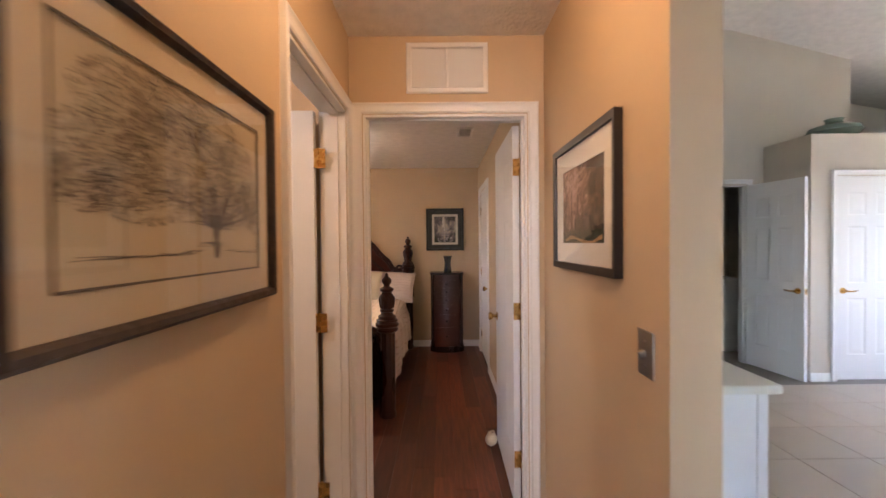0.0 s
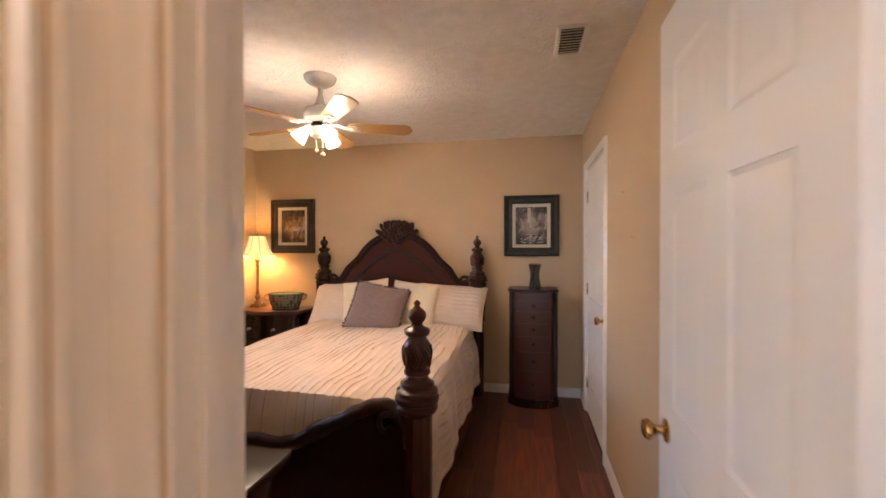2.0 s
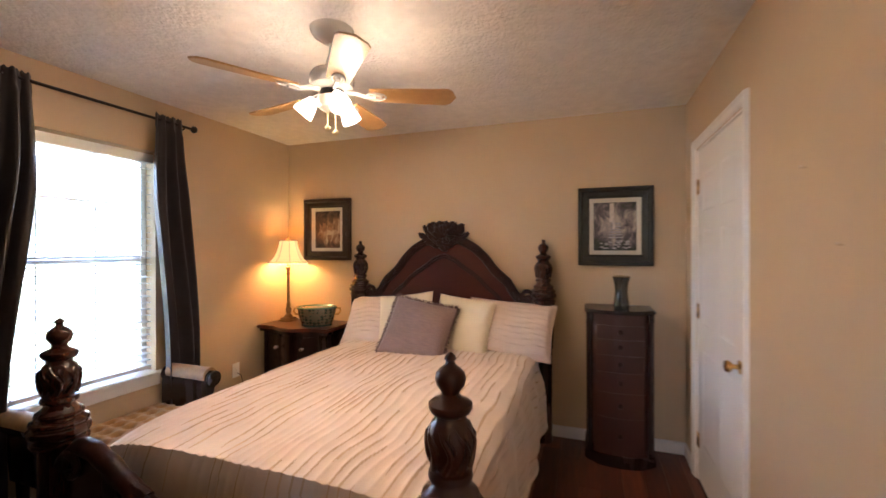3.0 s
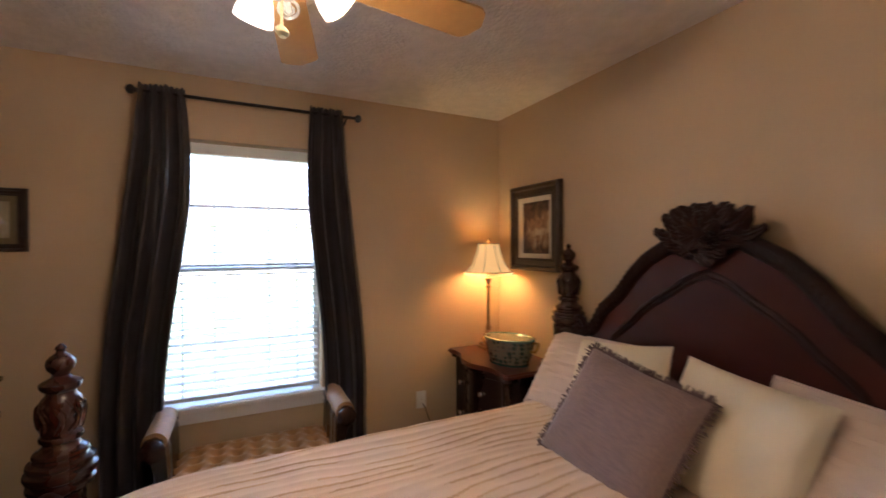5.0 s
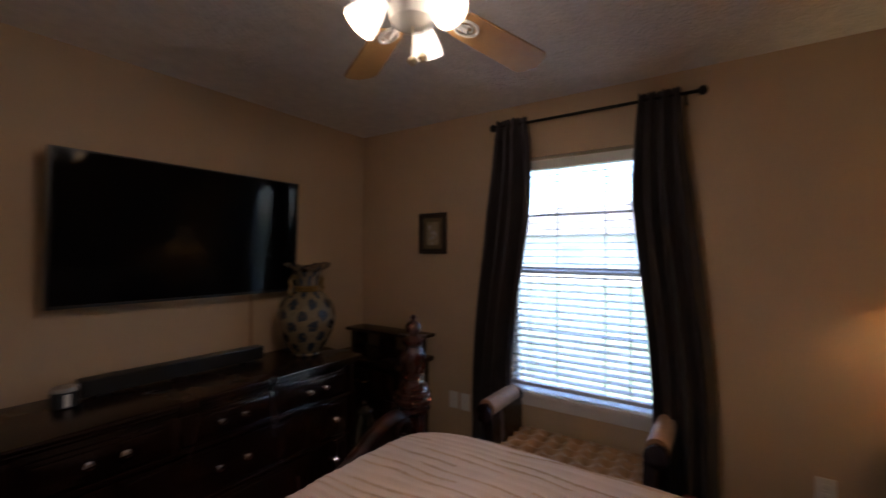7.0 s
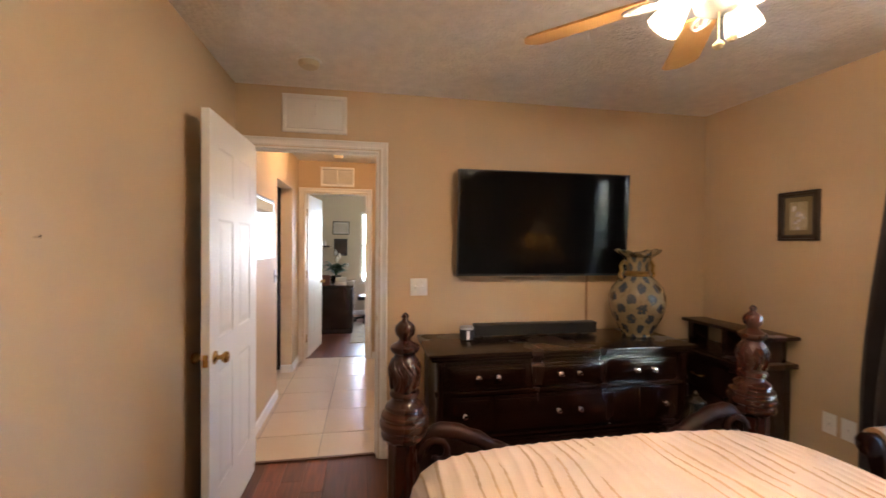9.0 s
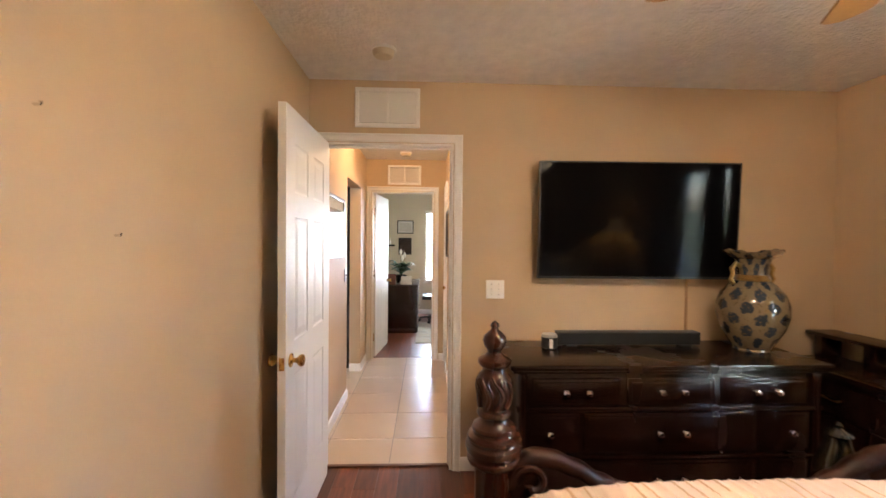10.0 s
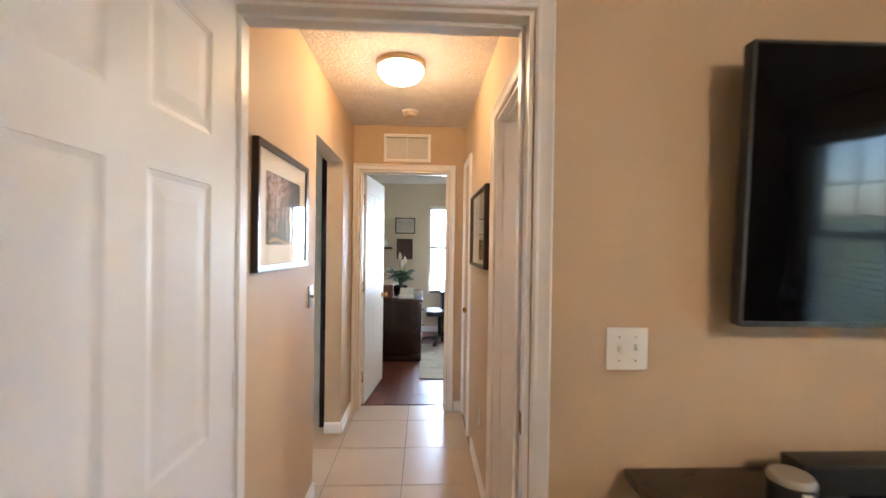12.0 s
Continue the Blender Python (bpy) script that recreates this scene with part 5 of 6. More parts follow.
SMALLART = painted("small_flower_print", [(0.3, (0.30, 0.23, 0.13)), (0.5, (0.42, 0.34, 0.22)), (0.7, (0.5, 0.42, 0.29))], 14)
ob, iw, ih = picture("small_framed_print", "small flower print in a dark wooden frame", 0.236, 0.298, 0.036, 0.03, BROWNFRAME, 0.028, material("olive_mat", (0.20, 0.15, 0.08), 0.9), 0, SMALLART, pose(XW + 0.001, 3.125, 1.627, 0, 0, 90))
bm = bmesh.new()
for k in range(14):
    x, z = rr.gauss(0, 0.015), rr.gauss(0.0, 0.03)
    box(bm, x - 0.011, x + 0.011, -0.0095, -0.0088, z - 0.009, z + 0.009)
part("print_flowers", bm, material("white_petals", (0.62, 0.55, 0.50), 0.8, vary=0.3, scale=60), ob)

# hall: park photograph on the east wall, tree drawing on the west wall
PARK = painted("park_photograph", [(0.38, (0.005, 0.006, 0.004)), (0.48, (0.016, 0.014, 0.010)), (0.55, (0.08, 0.04, 0.026)), (0.62, (0.19, 0.095, 0.065)), (0.72, (0.46, 0.31, 0.25))], 24, (1, 1, 1.2), light=((-0.11, 0, 0.07), 0.40))
FLAT = [(0, 0), (0, 1.0), (0.08, 1.0), (0.95, 0.85), (1.0, 0.5), (1.0, 0.1)]
EBONY = material("dark_espresso_frame", (0.018, 0.010, 0.007), 0.3, grain=80, bump=0.1, stretch=(1, 1, 0.2), vary=0.2)
ob, iw, ih = picture("framed_photograph", "park photograph with white mat in an espresso frame", 0.635, 0.484, 0.026, 0.026, EBONY, 0.075, WHITEMAT, 0, PARK, pose(XR - 0.001, 1.704, 1.557, 0, 0, -90), steps=FLAT)
part("print_lawn", boxes((-iw, iw, -0.0096, -0.0086, -ih, -ih + 0.045)), painted("dark_lawn_print", [(0.35, (0.01, 0.016, 0.006)), (0.55, (0.02, 0.03, 0.012)), (0.75, (0.04, 0.05, 0.02))], 20, (1, 1, 4)), ob, smooth=False)
bm = bmesh.new()
pts = [(-iw * 0.8 + 2 * iw * 0.85 * k / 12, -ih + 0.012 + 0.010 * math.sin(k * 0.6)) for k in range(13)]
slab([(x, z - 0.006) for x, z in pts] + [(x, z + 0.005 + 0.003 * math.sin(x * 40)) for x, z in pts[::-1]], -0.0104, -0.0097, "y", bm)
part("print_path", bm, material("sandy_path_print", (0.42, 0.25, 0.11), 0.8, vary=0.2, scale=40), ob)
bm = bmesh.new()
for k in range(16):
    x = rr.uniform(-iw, iw)
    w_ = rr.uniform(0.002, 0.006)
    box(bm, x - w_, x + w_, -0.0096, -0.0088, -ih + 0.03, -ih + rr.uniform(0.10, 0.22))
part("print_trunks", bm, INK, ob)

RUSTIC = material("rustic_dark_frame", (0.045, 0.021, 0.011), 0.5, scale=25, grain=40, bump=0.9, depth=0.005, dark=(0.012, 0.007, 0.005), vary=0.3)
PAPER = material("cream_paper", (0.47, 0.38, 0.25), 0.9, scale=4, grain=300, bump=0.05, vary=0.03)
ob, iw, ih = picture("framed_drawing", "sepia drawing of a spreading oak in a rustic frame", 0.67, 0.468, 0.022, 0.03, RUSTIC, 0.052, MATBOARD, 0, PAPER, pose(XL + 0.001, 0.945, 1.528, 0, 0, 90), steps=[(0, 0), (0, 0.8), (0.3, 1.0), (0.7, 0.9), (1.0, 0.55), (1.0, 0.1)])
part("mat_bevel", boxes((-iw - 0.002, -iw + 0.002, -0.0135, -0.0125, -ih, ih), (iw - 0.002, iw + 0.002, -0.0135, -0.0125, -ih, ih), (-iw, iw, -0.0135, -0.0125, -ih - 0.002, -ih + 0.002), (-iw, iw, -0.0135, -0.0125, ih - 0.002, ih + 0.002)), INK, ob, smooth=False)
rr = random.Random(11)
verts, faces = [], []


def stroke(x, z, a, ln, wd):
    c, s = math.cos(a), math.sin(a)
    k = len(verts)
    for du, dv in ((-1, -1), (1, -0.3), (1, 0.3), (-1, 1)):
        verts.append((x + c * du * ln / 2 - s * dv * wd / 2, -0.0094 - 0.0002 * rr.random(), z + s * du * ln / 2 + c * dv * wd / 2))
    faces.append((k, k + 1, k + 2, k + 3))


lobes = [(-0.17, 0.0, 0.085, 0.06), (-0.13, 0.075, 0.09, 0.05), (-0.04, 0.095, 0.09, 0.05), (0.06, 0.085, 0.08, 0.055), (0.14, 0.04, 0.07, 0.06), (0.19, -0.02, 0.055, 0.05), (-0.02, 0.03, 0.14, 0.07), (-0.10, -0.04, 0.10, 0.035), (0.10, -0.03, 0.09, 0.04), (-0.2, -0.03, 0.05, 0.035), (0.215, -0.055, 0.03, 0.025)]
for x, z, a, b in lobes:
    for _ in range(int(15000 * a * b * 9)):
        r, t_ = math.sqrt(rr.random()), rr.uniform(0, 6.283)
        px, pz = x + a * r * math.cos(t_), z + b * r * math.sin(t_)
        out_a = math.atan2(pz + 0.10, px - 0.06)
        stroke(px, pz, out_a + rr.gauss(0, 0.9), rr.uniform(0.003, 0.010), rr.uniform(0.0008, 0.0024))
for k in range(34):
    a = radians(20 + 140 * k / 33)
    x, z = 0.065, -0.075
    ln = rr.uniform(0.08, 0.2)
    for q in range(8):
        stroke(x, z, a, ln / 7, 0.004 * (1 - q / 9))
        x, z = x + math.cos(a) * ln / 8, z + math.sin(a) * ln / 8 * 0.7
        a += rr.gauss(0, 0.16)
for k in range(40):
    stroke(0.065 + rr.gauss(0, 0.004), -0.088 + rr.uniform(-0.022, 0.02), 1.57 + rr.gauss(0, 0.1), 0.03, 0.003)
for k in range(60):
    x = rr.uniform(-0.22, 0.22)
    stroke(x + 0.02, -0.115 + 0.018 * math.exp(-((x - 0.04) / 0.05) ** 2) + rr.gauss(0, 0.0012), 0.04 * rr.gauss(0, 1), 0.05, 0.001)
me = bpy.data.meshes.new("oak_drawing")
me.from_pydata(verts, [], faces)
me.materials.append(INK)
dr_ = new("oak_drawing", me)
dr_.parent = ob
dr_.scale = (1.12, 1, 1.12)
dr_.location = (0.012, 0, 0.006)
tagged(dr_, kind="stuff")

# ---- vents, switches, detectors ----


def wall_vent(label, w, h, m, back):
    ob = thing("wall_vent", label, "air vent", group="return air vents")
    ob.matrix_basis = m
    f = new("frame", frame_mesh(w, h, 0.026, 0.014, TRIM, [(0, 0), (0, 0.6), (0.2, 1.0), (0.9, 0.9), (1.0, 0.5), (1.0, 0.1)]))
    f.parent = ob
    part("backing", boxes((-w / 2 + 0.02, w / 2 - 0.02, -0.0025, -0.001, -h / 2 + 0.02, h / 2 - 0.02)), back, ob, smooth=False)
    part("mullion", boxes((-0.006, 0.006, -0.012, -0.003, -h / 2 + 0.026, h / 2 - 0.026), bevel=0.002), TRIM, ob)
    sm = boxes((-w / 4 + 0.016, w / 4 - 0.016, -0.0007, 0.0007, -0.0065, 0.0065))
    sme = mesh_of("slat", sm, TRIM, False)
    n = int((h - 0.056) / 0.0125)
    for k in range(n):
        for sg in (-1, 1):
            s = piece("slat", sme, ob, (sg * (w / 4 - 0.01), -0.0078, -h / 2 + 0.034 + k * 0.0125))
            s.rotation_euler = (radians(38), 0, 0)
    return ob


# grey of the backing sheet, standing for shade between the louvres
VENTBACK = material("vent_slot_shade", (0.24, 0.20, 0.165), 0.9)
wall_vent("white louvred return vent above the bedroom door", 0.402, 0.244, pose(-0.082, YD + 0.001, 2.272, 0, 0, 180), VENTBACK)
wall_vent("white louvred return vent above the doorway in the hall", 0.402, 0.246, pose(-0.077, YH - 0.001, 2.28), VENTBACK)
wall_vent("white louvred return vent above the office door", 0.402, 0.236, pose(-0.058, YF + 0.001, 2.252, 0, 0, 180), VENTBACK)

cv = thing("ceiling_vent", "white ceiling register with dark slots", "air vent", (0.112, 4.06, H))
f = new("frame", frame_mesh(0.15, 0.31, 0.022, 0.012, TRIM, [(0, 0), (0, 0.5), (0.3, 1.0), (1.0, 0.8), (1.0, 0.1)]))
f.parent = cv
f.matrix_basis = pose(0, 0, 0, 90)
# near-black sheet painted as the shade of the duct behind the slats
part("duct", boxes((-0.055, 0.055, -0.135, 0.135, -0.003, -0.001)), material("slot_shade_black", (0.02, 0.018, 0.016), 0.9), cv, smooth=False)
sme = mesh_of("slat", boxes((-0.054, 0.054, -0.002, 0.002, -0.004, 0.0)), TRIM, False)
for k in range(9):
    s = piece("slat", sme, cv, (0, -0.112 + 0.028 * k, -0.004))
    s.rotation_euler = (radians(28), 0, 0)


def detector(at):
    ob = thing("smoke_detector", "round off-white ceiling smoke detector", "smoke detector", at, group="smoke detectors")
    part("base", lathe([(0.064, -0.012), (0.066, -0.006), (0.066, 0.0)], 32), WHITEPLASTIC, ob)
    part("cover", lathe([(0.02, -0.042), (0.045, -0.038), (0.054, -0.028), (0.057, -0.012)], 32), material("yellowed_plastic", (0.62, 0.52, 0.36), 0.45, bump=0.02), ob, "yellowed dome cover")
    return ob


detector((-0.098, 2.82, H))
detector((-0.093, 0.335, H))

hl = thing("hall_light", "lit flush-mount ceiling light with frosted dome", "ceiling light", (-0.068, 1.17, H))
part("pan", lathe([(0.125, -0.03), (0.135, -0.02), (0.135, 0.0)], 36), material("brushed_brass_pan", (0.62, 0.46, 0.25), 0.3, 0.7), hl)
dm = part("dome", lathe([(0.01, -0.115), (0.06, -0.11), (0.105, -0.088), (0.128, -0.055), (0.128, -0.03)], 40), DOME, hl, "lit frosted glass dome")
dm.visible_shadow = False
bulb("hall_bulb", (-0.068, 1.17, H - 0.07), 0.72, (1.0, 0.60, 0.27), 0.09)
# added fixture, out of view, that brightens the bathroom and its door
bl = thing("bathroom_light", "unseen frosted ceiling light added to brighten the bathroom", "ceiling light", (-1.6, 1.3, H))
part("dome", lathe([(0.01, -0.09), (0.09, -0.08), (0.12, -0.03), (0.12, 0.0)], 32), DOME, bl)
bl.children[0].visible_shadow = False
bulb("bathroom_bulb", (-1.6, 1.3, H - 0.07), 1.15, (1.0, 0.82, 0.64), 0.09)


def switch(label, gangs, m, mat=WHITEPLASTIC, toggle=True, w=0.115):
    ob = thing("light_switch" if toggle else "wall_outlet", label, "switch" if toggle else "outlet")
    ob.matrix_basis = m
    part("plate", boxes((-w / 2, w / 2, -0.006, -0.0005, -0.058, 0.058), bevel=0.003), mat, ob)
    for g in range(gangs):
        x = (g - (gangs - 1) / 2) * 0.046
        if toggle:
            t = part("toggle", boxes((-0.005, 0.005, -0.018, 0.0, -0.008, 0.008), bevel=0.002), mat, ob)
            t.matrix_basis = pose(x, -0.005, 0.003, 20 - 40 * g)
        else:
            for dz in (-0.02, 0.02):
                part("socket", boxes((x - 0.014, x + 0.014, -0.0085, -0.0055, dz - 0.013, dz + 0.013), bevel=0.003), mat, ob)
        for dz in (-0.032, 0.032) if toggle else (0,):
            s = part("screw", lathe([(0.003, 0), (0.0025, 0.001)], 8), CHROME, ob)
            s.matrix_basis = pose(x, -0.006, dz, 90)
    return ob


switch("white double toggle switch plate on the bedroom wall", 2, pose(-0.764, YD + 0.001, 1.148, 0, 0, 180))
NICKEL = material("brushed_nickel", (0.30, 0.27, 0.24), 0.38, 0.9, grain=120, bump=0.1)
switch("brushed nickel switch plate on the hall wall", 1, pose(XR - 0.001, 1.25, 1.14, 0, 0, -90), NICKEL, w=0.078)
switch("white wall outlet with a lamp cord below the bed window", 1, pose(XW + 0.001, 5.265, 0.44, 0, 0, 90), toggle=False, w=0.072)
switch("white wall outlet beside the bench", 1, pose(XW + 0.001, 3.31, 0.45, 0, 0, 90), toggle=False, w=0.072)
switch("white cable plate beside the bench", 1, pose(XW + 0.001, 3.405, 0.45, 0, 0, 90), toggle=False, w=0.072)
switch("white wall outlet low on the hall wall", 1, pose(XL + 0.001, 1.03, 0.40, 0, 0, 90), toggle=False, w=0.072)
cord = tube([(XW + 0.02, 5.265, 0.42), (XW + 0.05, 5.275, 0.40), (XW + 0.03, 5.32, 0.28), (XW + 0.02, 5.40, 0.12), (XW + 0.02, 5.46, 0.02)], 0.003, 8)
solid("lamp_cord", cord, material("brown_cord", (0.10, 0.06, 0.035), 0.5), "thin brown lamp cord hanging from the outlet", "cord")
strike = solid("strike_plate", boxes((-0.4840, -0.4820, 2.345, 2.375, 0.90, 0.96)), BRASS, "brass strike plate on the door jamb", "strike plate")
st = thing("door_stop", "small white cloth door stop on the floor beside the door", "door stop", (0.225, 3.10, 0.0), 30)
bm = bmesh.new()
bmesh.ops.create_uvsphere(bm, u_segments=18, v_segments=12, radius=0.05, matrix=Matrix.Translation((0, 0, 0.045)) @ Matrix.Diagonal((0.9, 0.75, 0.9, 1)))
part("body", bm, CREAM, st)
part("strap", tube([(0.03, 0, 0.075), (0.02, 0.0, 0.10), (-0.02, 0, 0.10), (-0.03, 0, 0.075)], 0.006, 8), CREAM, st)
for y, z in ((4.20, 1.69), (4.0, 1.45)):
    hk = solid("picture_hook", tube([(XR, y, z), (XR - 0.012, y, z), (XR - 0.014, y, z + 0.006)], 0.003, 8), CHROME, "small steel hook remaining in the beige wall", "hook", "wall hooks")
solid("picture_hook", tube([(-0.553, YD, 2.226), (-0.553, YD + 0.012, 2.226)], 0.003, 8), CHROME, "small steel hook remaining in the beige wall", "hook", "wall hooks")

# ---- linen closet door in the hall ----
doorway(5, "white moulded casing of the linen closet", 0.02, 0.37, 2.06, 0.05, pose(XL, 0, 0, 0, 0, 90), (1, 0))
ld = thing("door_5", "white narrow linen closet door, closed", "door", kind="structure")
part("leaf", boxes((XL - 0.03, XL - 0.004, 0.034, 0.356, 0.01, 2.045), bevel=0.002), DOORWHITE, ld)
for z0, z1 in ((0.26, 0.83), (0.98, 1.55), (1.66, 1.89)):
    part("panel", boxes((XL - 0.0045, XL - 0.0005, 0.10, 0.29, z0, z1), bevel=0.002), DOORWHITE, ld)
k = part("door_handle", lathe([(0.024, 0), (0.024, 0.004), (0.009, 0.008), (0.009, 0.022), (0.02, 0.034), (0.022, 0.042), (0.010, 0.05)], 18), BRASS, ld)
k.matrix_basis = pose(XL - 0.004, 0.325, 0.93, 0, 90)

# ---- office ----
OY = -3.38
w2 = sash_window("window_2", "tall bright office window", -1.2, -0.30, 0.64, 2.08, 0.0, pose(-1.5, OY - 0.05, 0, 0, 0, 90), muntins=False)
part("window_sill", boxes((-0.06, 0.05, -1.24, -0.26, 0.615, 0.64), bevel=0.005), TRIM, w2)
ob2 = thing("office_blind", "white horizontal blind hanging in the office window", "blind", (-0.75, OY - 0.03, 0))
sme = mesh_of("slat", boxes((-0.42, 0.42, -0.022, 0.022, -0.0014, 0.0014)), WHITEPLASTIC, False)
for k in range(31):
    s = piece("slat", sme, ob2, (0, 0, 0.70 + 0.043 * k))
    s.rotation_euler = (radians(8), 0, 0)
part("head_rail", boxes((-0.43, 0.43, -0.03, 0.03, 2.02, 2.07)), WHITEPLASTIC, ob2)
solid("crown_moulding", slab([(OY, 2.44), (OY, 2.54), (OY + 0.07, 2.62), (OY + 0.09, 2.62), (OY + 0.02, 2.44)], -2.6, 0.85, "x"), TRIM, "white crown moulding in the office", "moulding", kind="structure")
desk = thing("office_desk", "dark cherry pedestal desk with drawers", "desk", (0.13, -2.10, 0))
part("body", boxes((-0.31, 0.31, -0.55, 0.52, 0.07, 0.73), bevel=0.004), DARKWOOD, desk)
part("top", boxes((-0.34, 0.34, -0.60, 0.545, 0.73, 0.765), bevel=0.008), DARKWOOD, desk)
part("plinth", boxes((-0.33, 0.33, -0.57, 0.54, 0.0, 0.08), bevel=0.008), DARKWOOD, desk)
for z0, z1 in ((0.52, 0.69), (0.32, 0.50), (0.11, 0.30)):
    d = part("drawer", boxes((-0.325, -0.31, -0.40, 0.45, z0, z1), bevel=0.004), DARKWOOD, desk)
    knob(d, -0.325, 0.35, (z0 + z1) / 2, 0).matrix_basis = pose(-0.325, 0.30, (z0 + z1) / 2, 0, -90)
rug = solid("area_rug", boxes((-1.7, -0.18, -2.45, -0.90, 0.0, 0.012), bevel=0.004), painted("faded_floral_rug", [(0.35, (0.33, 0.30, 0.25)), (0.5, (0.46, 0.43, 0.36)), (0.6, (0.42, 0.36, 0.26)), (0.7, (0.52, 0.49, 0.43))], 6, rough=0.95), "pale floral area rug on the office floor", "rug")
LEAF = material("dark_green_leaf", (0.03, 0.075, 0.02), 0.4, scale=20, vary=0.3, bump=0.1)


def lily(name, label, at, n, size, seed, flowers=0):
    ob = thing(name, label, "plant", at)
    part("pot", lathe([(0.07, 0), (0.075, 0.01), (0.095, 0.12), (0.10, 0.13), (0.09, 0.13), (0.07, 0.10)], 28), STONEWARE, ob)
    rnd = random.Random(seed)
    for k in range(n):
        a, ln = rnd.uniform(0, 6.283), size * rnd.uniform(0.6, 1.1)
        rise = rnd.uniform(0.5, 1.1)
        wd = ln * 0.17

        def fn(u, v, a=a, ln=ln, rise=rise, wd=wd):
            r = ln * u
            z = 0.12 + ln * rise * math.sin(u * 2.2)
            half = wd * math.sin(min(1, max(0, (u - 0.25) / 0.75)) * math.pi) ** 0.8 + 0.003
            s = (v * 2 - 1) * half
            return (r * math.cos(a) - s * math.sin(a), r * math.sin(a) + s * math.cos(a), z - abs(s) * 0.25)
        part("leaf", grid(10, 2, fn), LEAF, ob)
    for k in range(flowers):
        a = rnd.uniform(0, 6.283)
        x, y = 0.06 * math.cos(a), 0.06 * math.sin(a)
        fl = part("flower", lathe([(0.002, 0), (0.02, 0.02), (0.026, 0.05), (0.014, 0.085), (0.002, 0.11)], 12, (x * 1.4, y * 1.4, 0.36 + 0.05 * k), squash=0.35), WHITEPLASTIC, ob, "white lily bloom")
        part("stalk", tube([(0, 0, 0.1), (x * 1.4, y * 1.4, 0.37 + 0.05 * k)], 0.003, 6), LEAF, ob)
    return ob


lily("peace_lily", "green peace lily in a dark pot on the desk", (0.09, -1.95, 0.765), 46, 0.23, 3, 3)
BOOK = material("brown_book", (0.14, 0.05, 0.03), 0.6)
solid("book_box", boxes((0.16, 0.28, -1.72, -1.62, 0.765, 0.93), bevel=0.004), BOOK, "brown boxed books on the desk", "books")
pp = thing("paper_stack", "white papers and mail leaning on the desk", "papers", (0.0, -1.70, 0.765), 12)
for k in range(5):
    part("sheet", boxes((-0.09, 0.09, -0.06 + 0.004 * k, 0.06, 0.008 * k, 0.008 * k + 0.006), bevel=0.002), WHITEMAT, pp)
part("sheet", slab([(0.0, 0.04), (0.05, 0.13), (0.055, 0.128), (0.006, 0.04)], -0.09, 0.08, "x"), WHITEMAT, pp)
DIPLOMA = painted("cream_certificate", [(0.35, (0.55, 0.5, 0.42)), (0.6, (0.66, 0.61, 0.54)), (0.75, (0.45, 0.36, 0.34))], 9)
DARKART = painted("dark_still_life", [(0.35, (0.03, 0.014, 0.01)), (0.55, (0.07, 0.035, 0.022)), (0.75, (0.25, 0.16, 0.1))], 8)
BLACKFRAME = material("black_lacquer_frame", (0.012, 0.01, 0.009), 0.3)
picture("framed_certificate", "certificate in a thin black frame on the office wall", 0.325, 0.262, 0.018, 0.02, BLACKFRAME, 0.03, WHITEMAT, 0, DIPLOMA, pose(0.095, OY + 0.001, 1.745, 0, 0, 180), steps=FLAT)
picture("framed_still_life", "dark still life in a brown frame on the office wall", 0.26, 0.335, 0.022, 0.02, BLACKFRAME, 0.0, None, 0, DARKART, pose(0.10, OY + 0.001, 1.36, 0, 0, 180), steps=FLAT)
ws = thing("wall_shelf", "small dark floating shelf on the office wall", "shelf", (0.42, OY + 0.06, 1.36))
part("board", boxes((-0.12, 0.12, -0.06, 0.06, 0, 0.03), bevel=0.004), DARKWOOD, ws)
bt = thing("white_bottle", "small white bottle on the wall shelf", "bottle", (0.40, OY + 0.07, 1.39))
part("body", lathe([(0.025, 0), (0.027, 0.01), (0.027, 0.06), (0.012, 0.09), (0.012, 0.12)], 18), WHITEPLASTIC, bt)
cr = thing("computer_desk", "dark wooden computer desk beside the office window", "desk", (-0.72, -2.95, 0))
part("top", boxes((-0.35, 0.25, -0.38, 0.38, 0.72, 0.75), bevel=0.005), DARKWOOD, cr)
part("side_panel", boxes((0.20, 0.23, -0.36, 0.36, 0, 0.72)), DARKWOOD, cr)
part("side_panel", boxes((-0.33, -0.30, -0.36, 0.36, 0, 0.72)), DARKWOOD, cr)
pr_ = thing("printer", "grey office printer on the computer desk", "printer", (-0.70, -2.95, 0.75))
part("body", boxes((-0.2, 0.16, -0.15, 0.15, 0, 0.14), bevel=0.012), material("grey_plastic", (0.25, 0.25, 0.25), 0.4), pr_)
ch = thing("office_chair", "black office chair with castors by the desk", "chair", (-0.46, -2.55, 0))
part("seat", boxes((-0.22, 0.2, -0.22, 0.22, 0.42, 0.49), bevel=0.02), BLACKPLASTIC, ch)
part("column", lathe([(0.025, 0.08), (0.025, 0.43)], 14), BLACKMETAL, ch)
for k in range(5):
    a = 2 * math.pi * k / 5
    lg = part("leg", tube([(0, 0, 0.10), (0.25 * math.cos(a), 0.25 * math.sin(a), 0.07)], 0.018, 8), BLACKPLASTIC, ch)
    bm = bmesh.new()
    bmesh.ops.create_uvsphere(bm, u_segments=12, v_segments=8, radius=0.03, matrix=Matrix.Translation((0.25 * math.cos(a), 0.25 * math.sin(a), 0.03)))
    part("castor", bm, BLACKPLASTIC, lg)

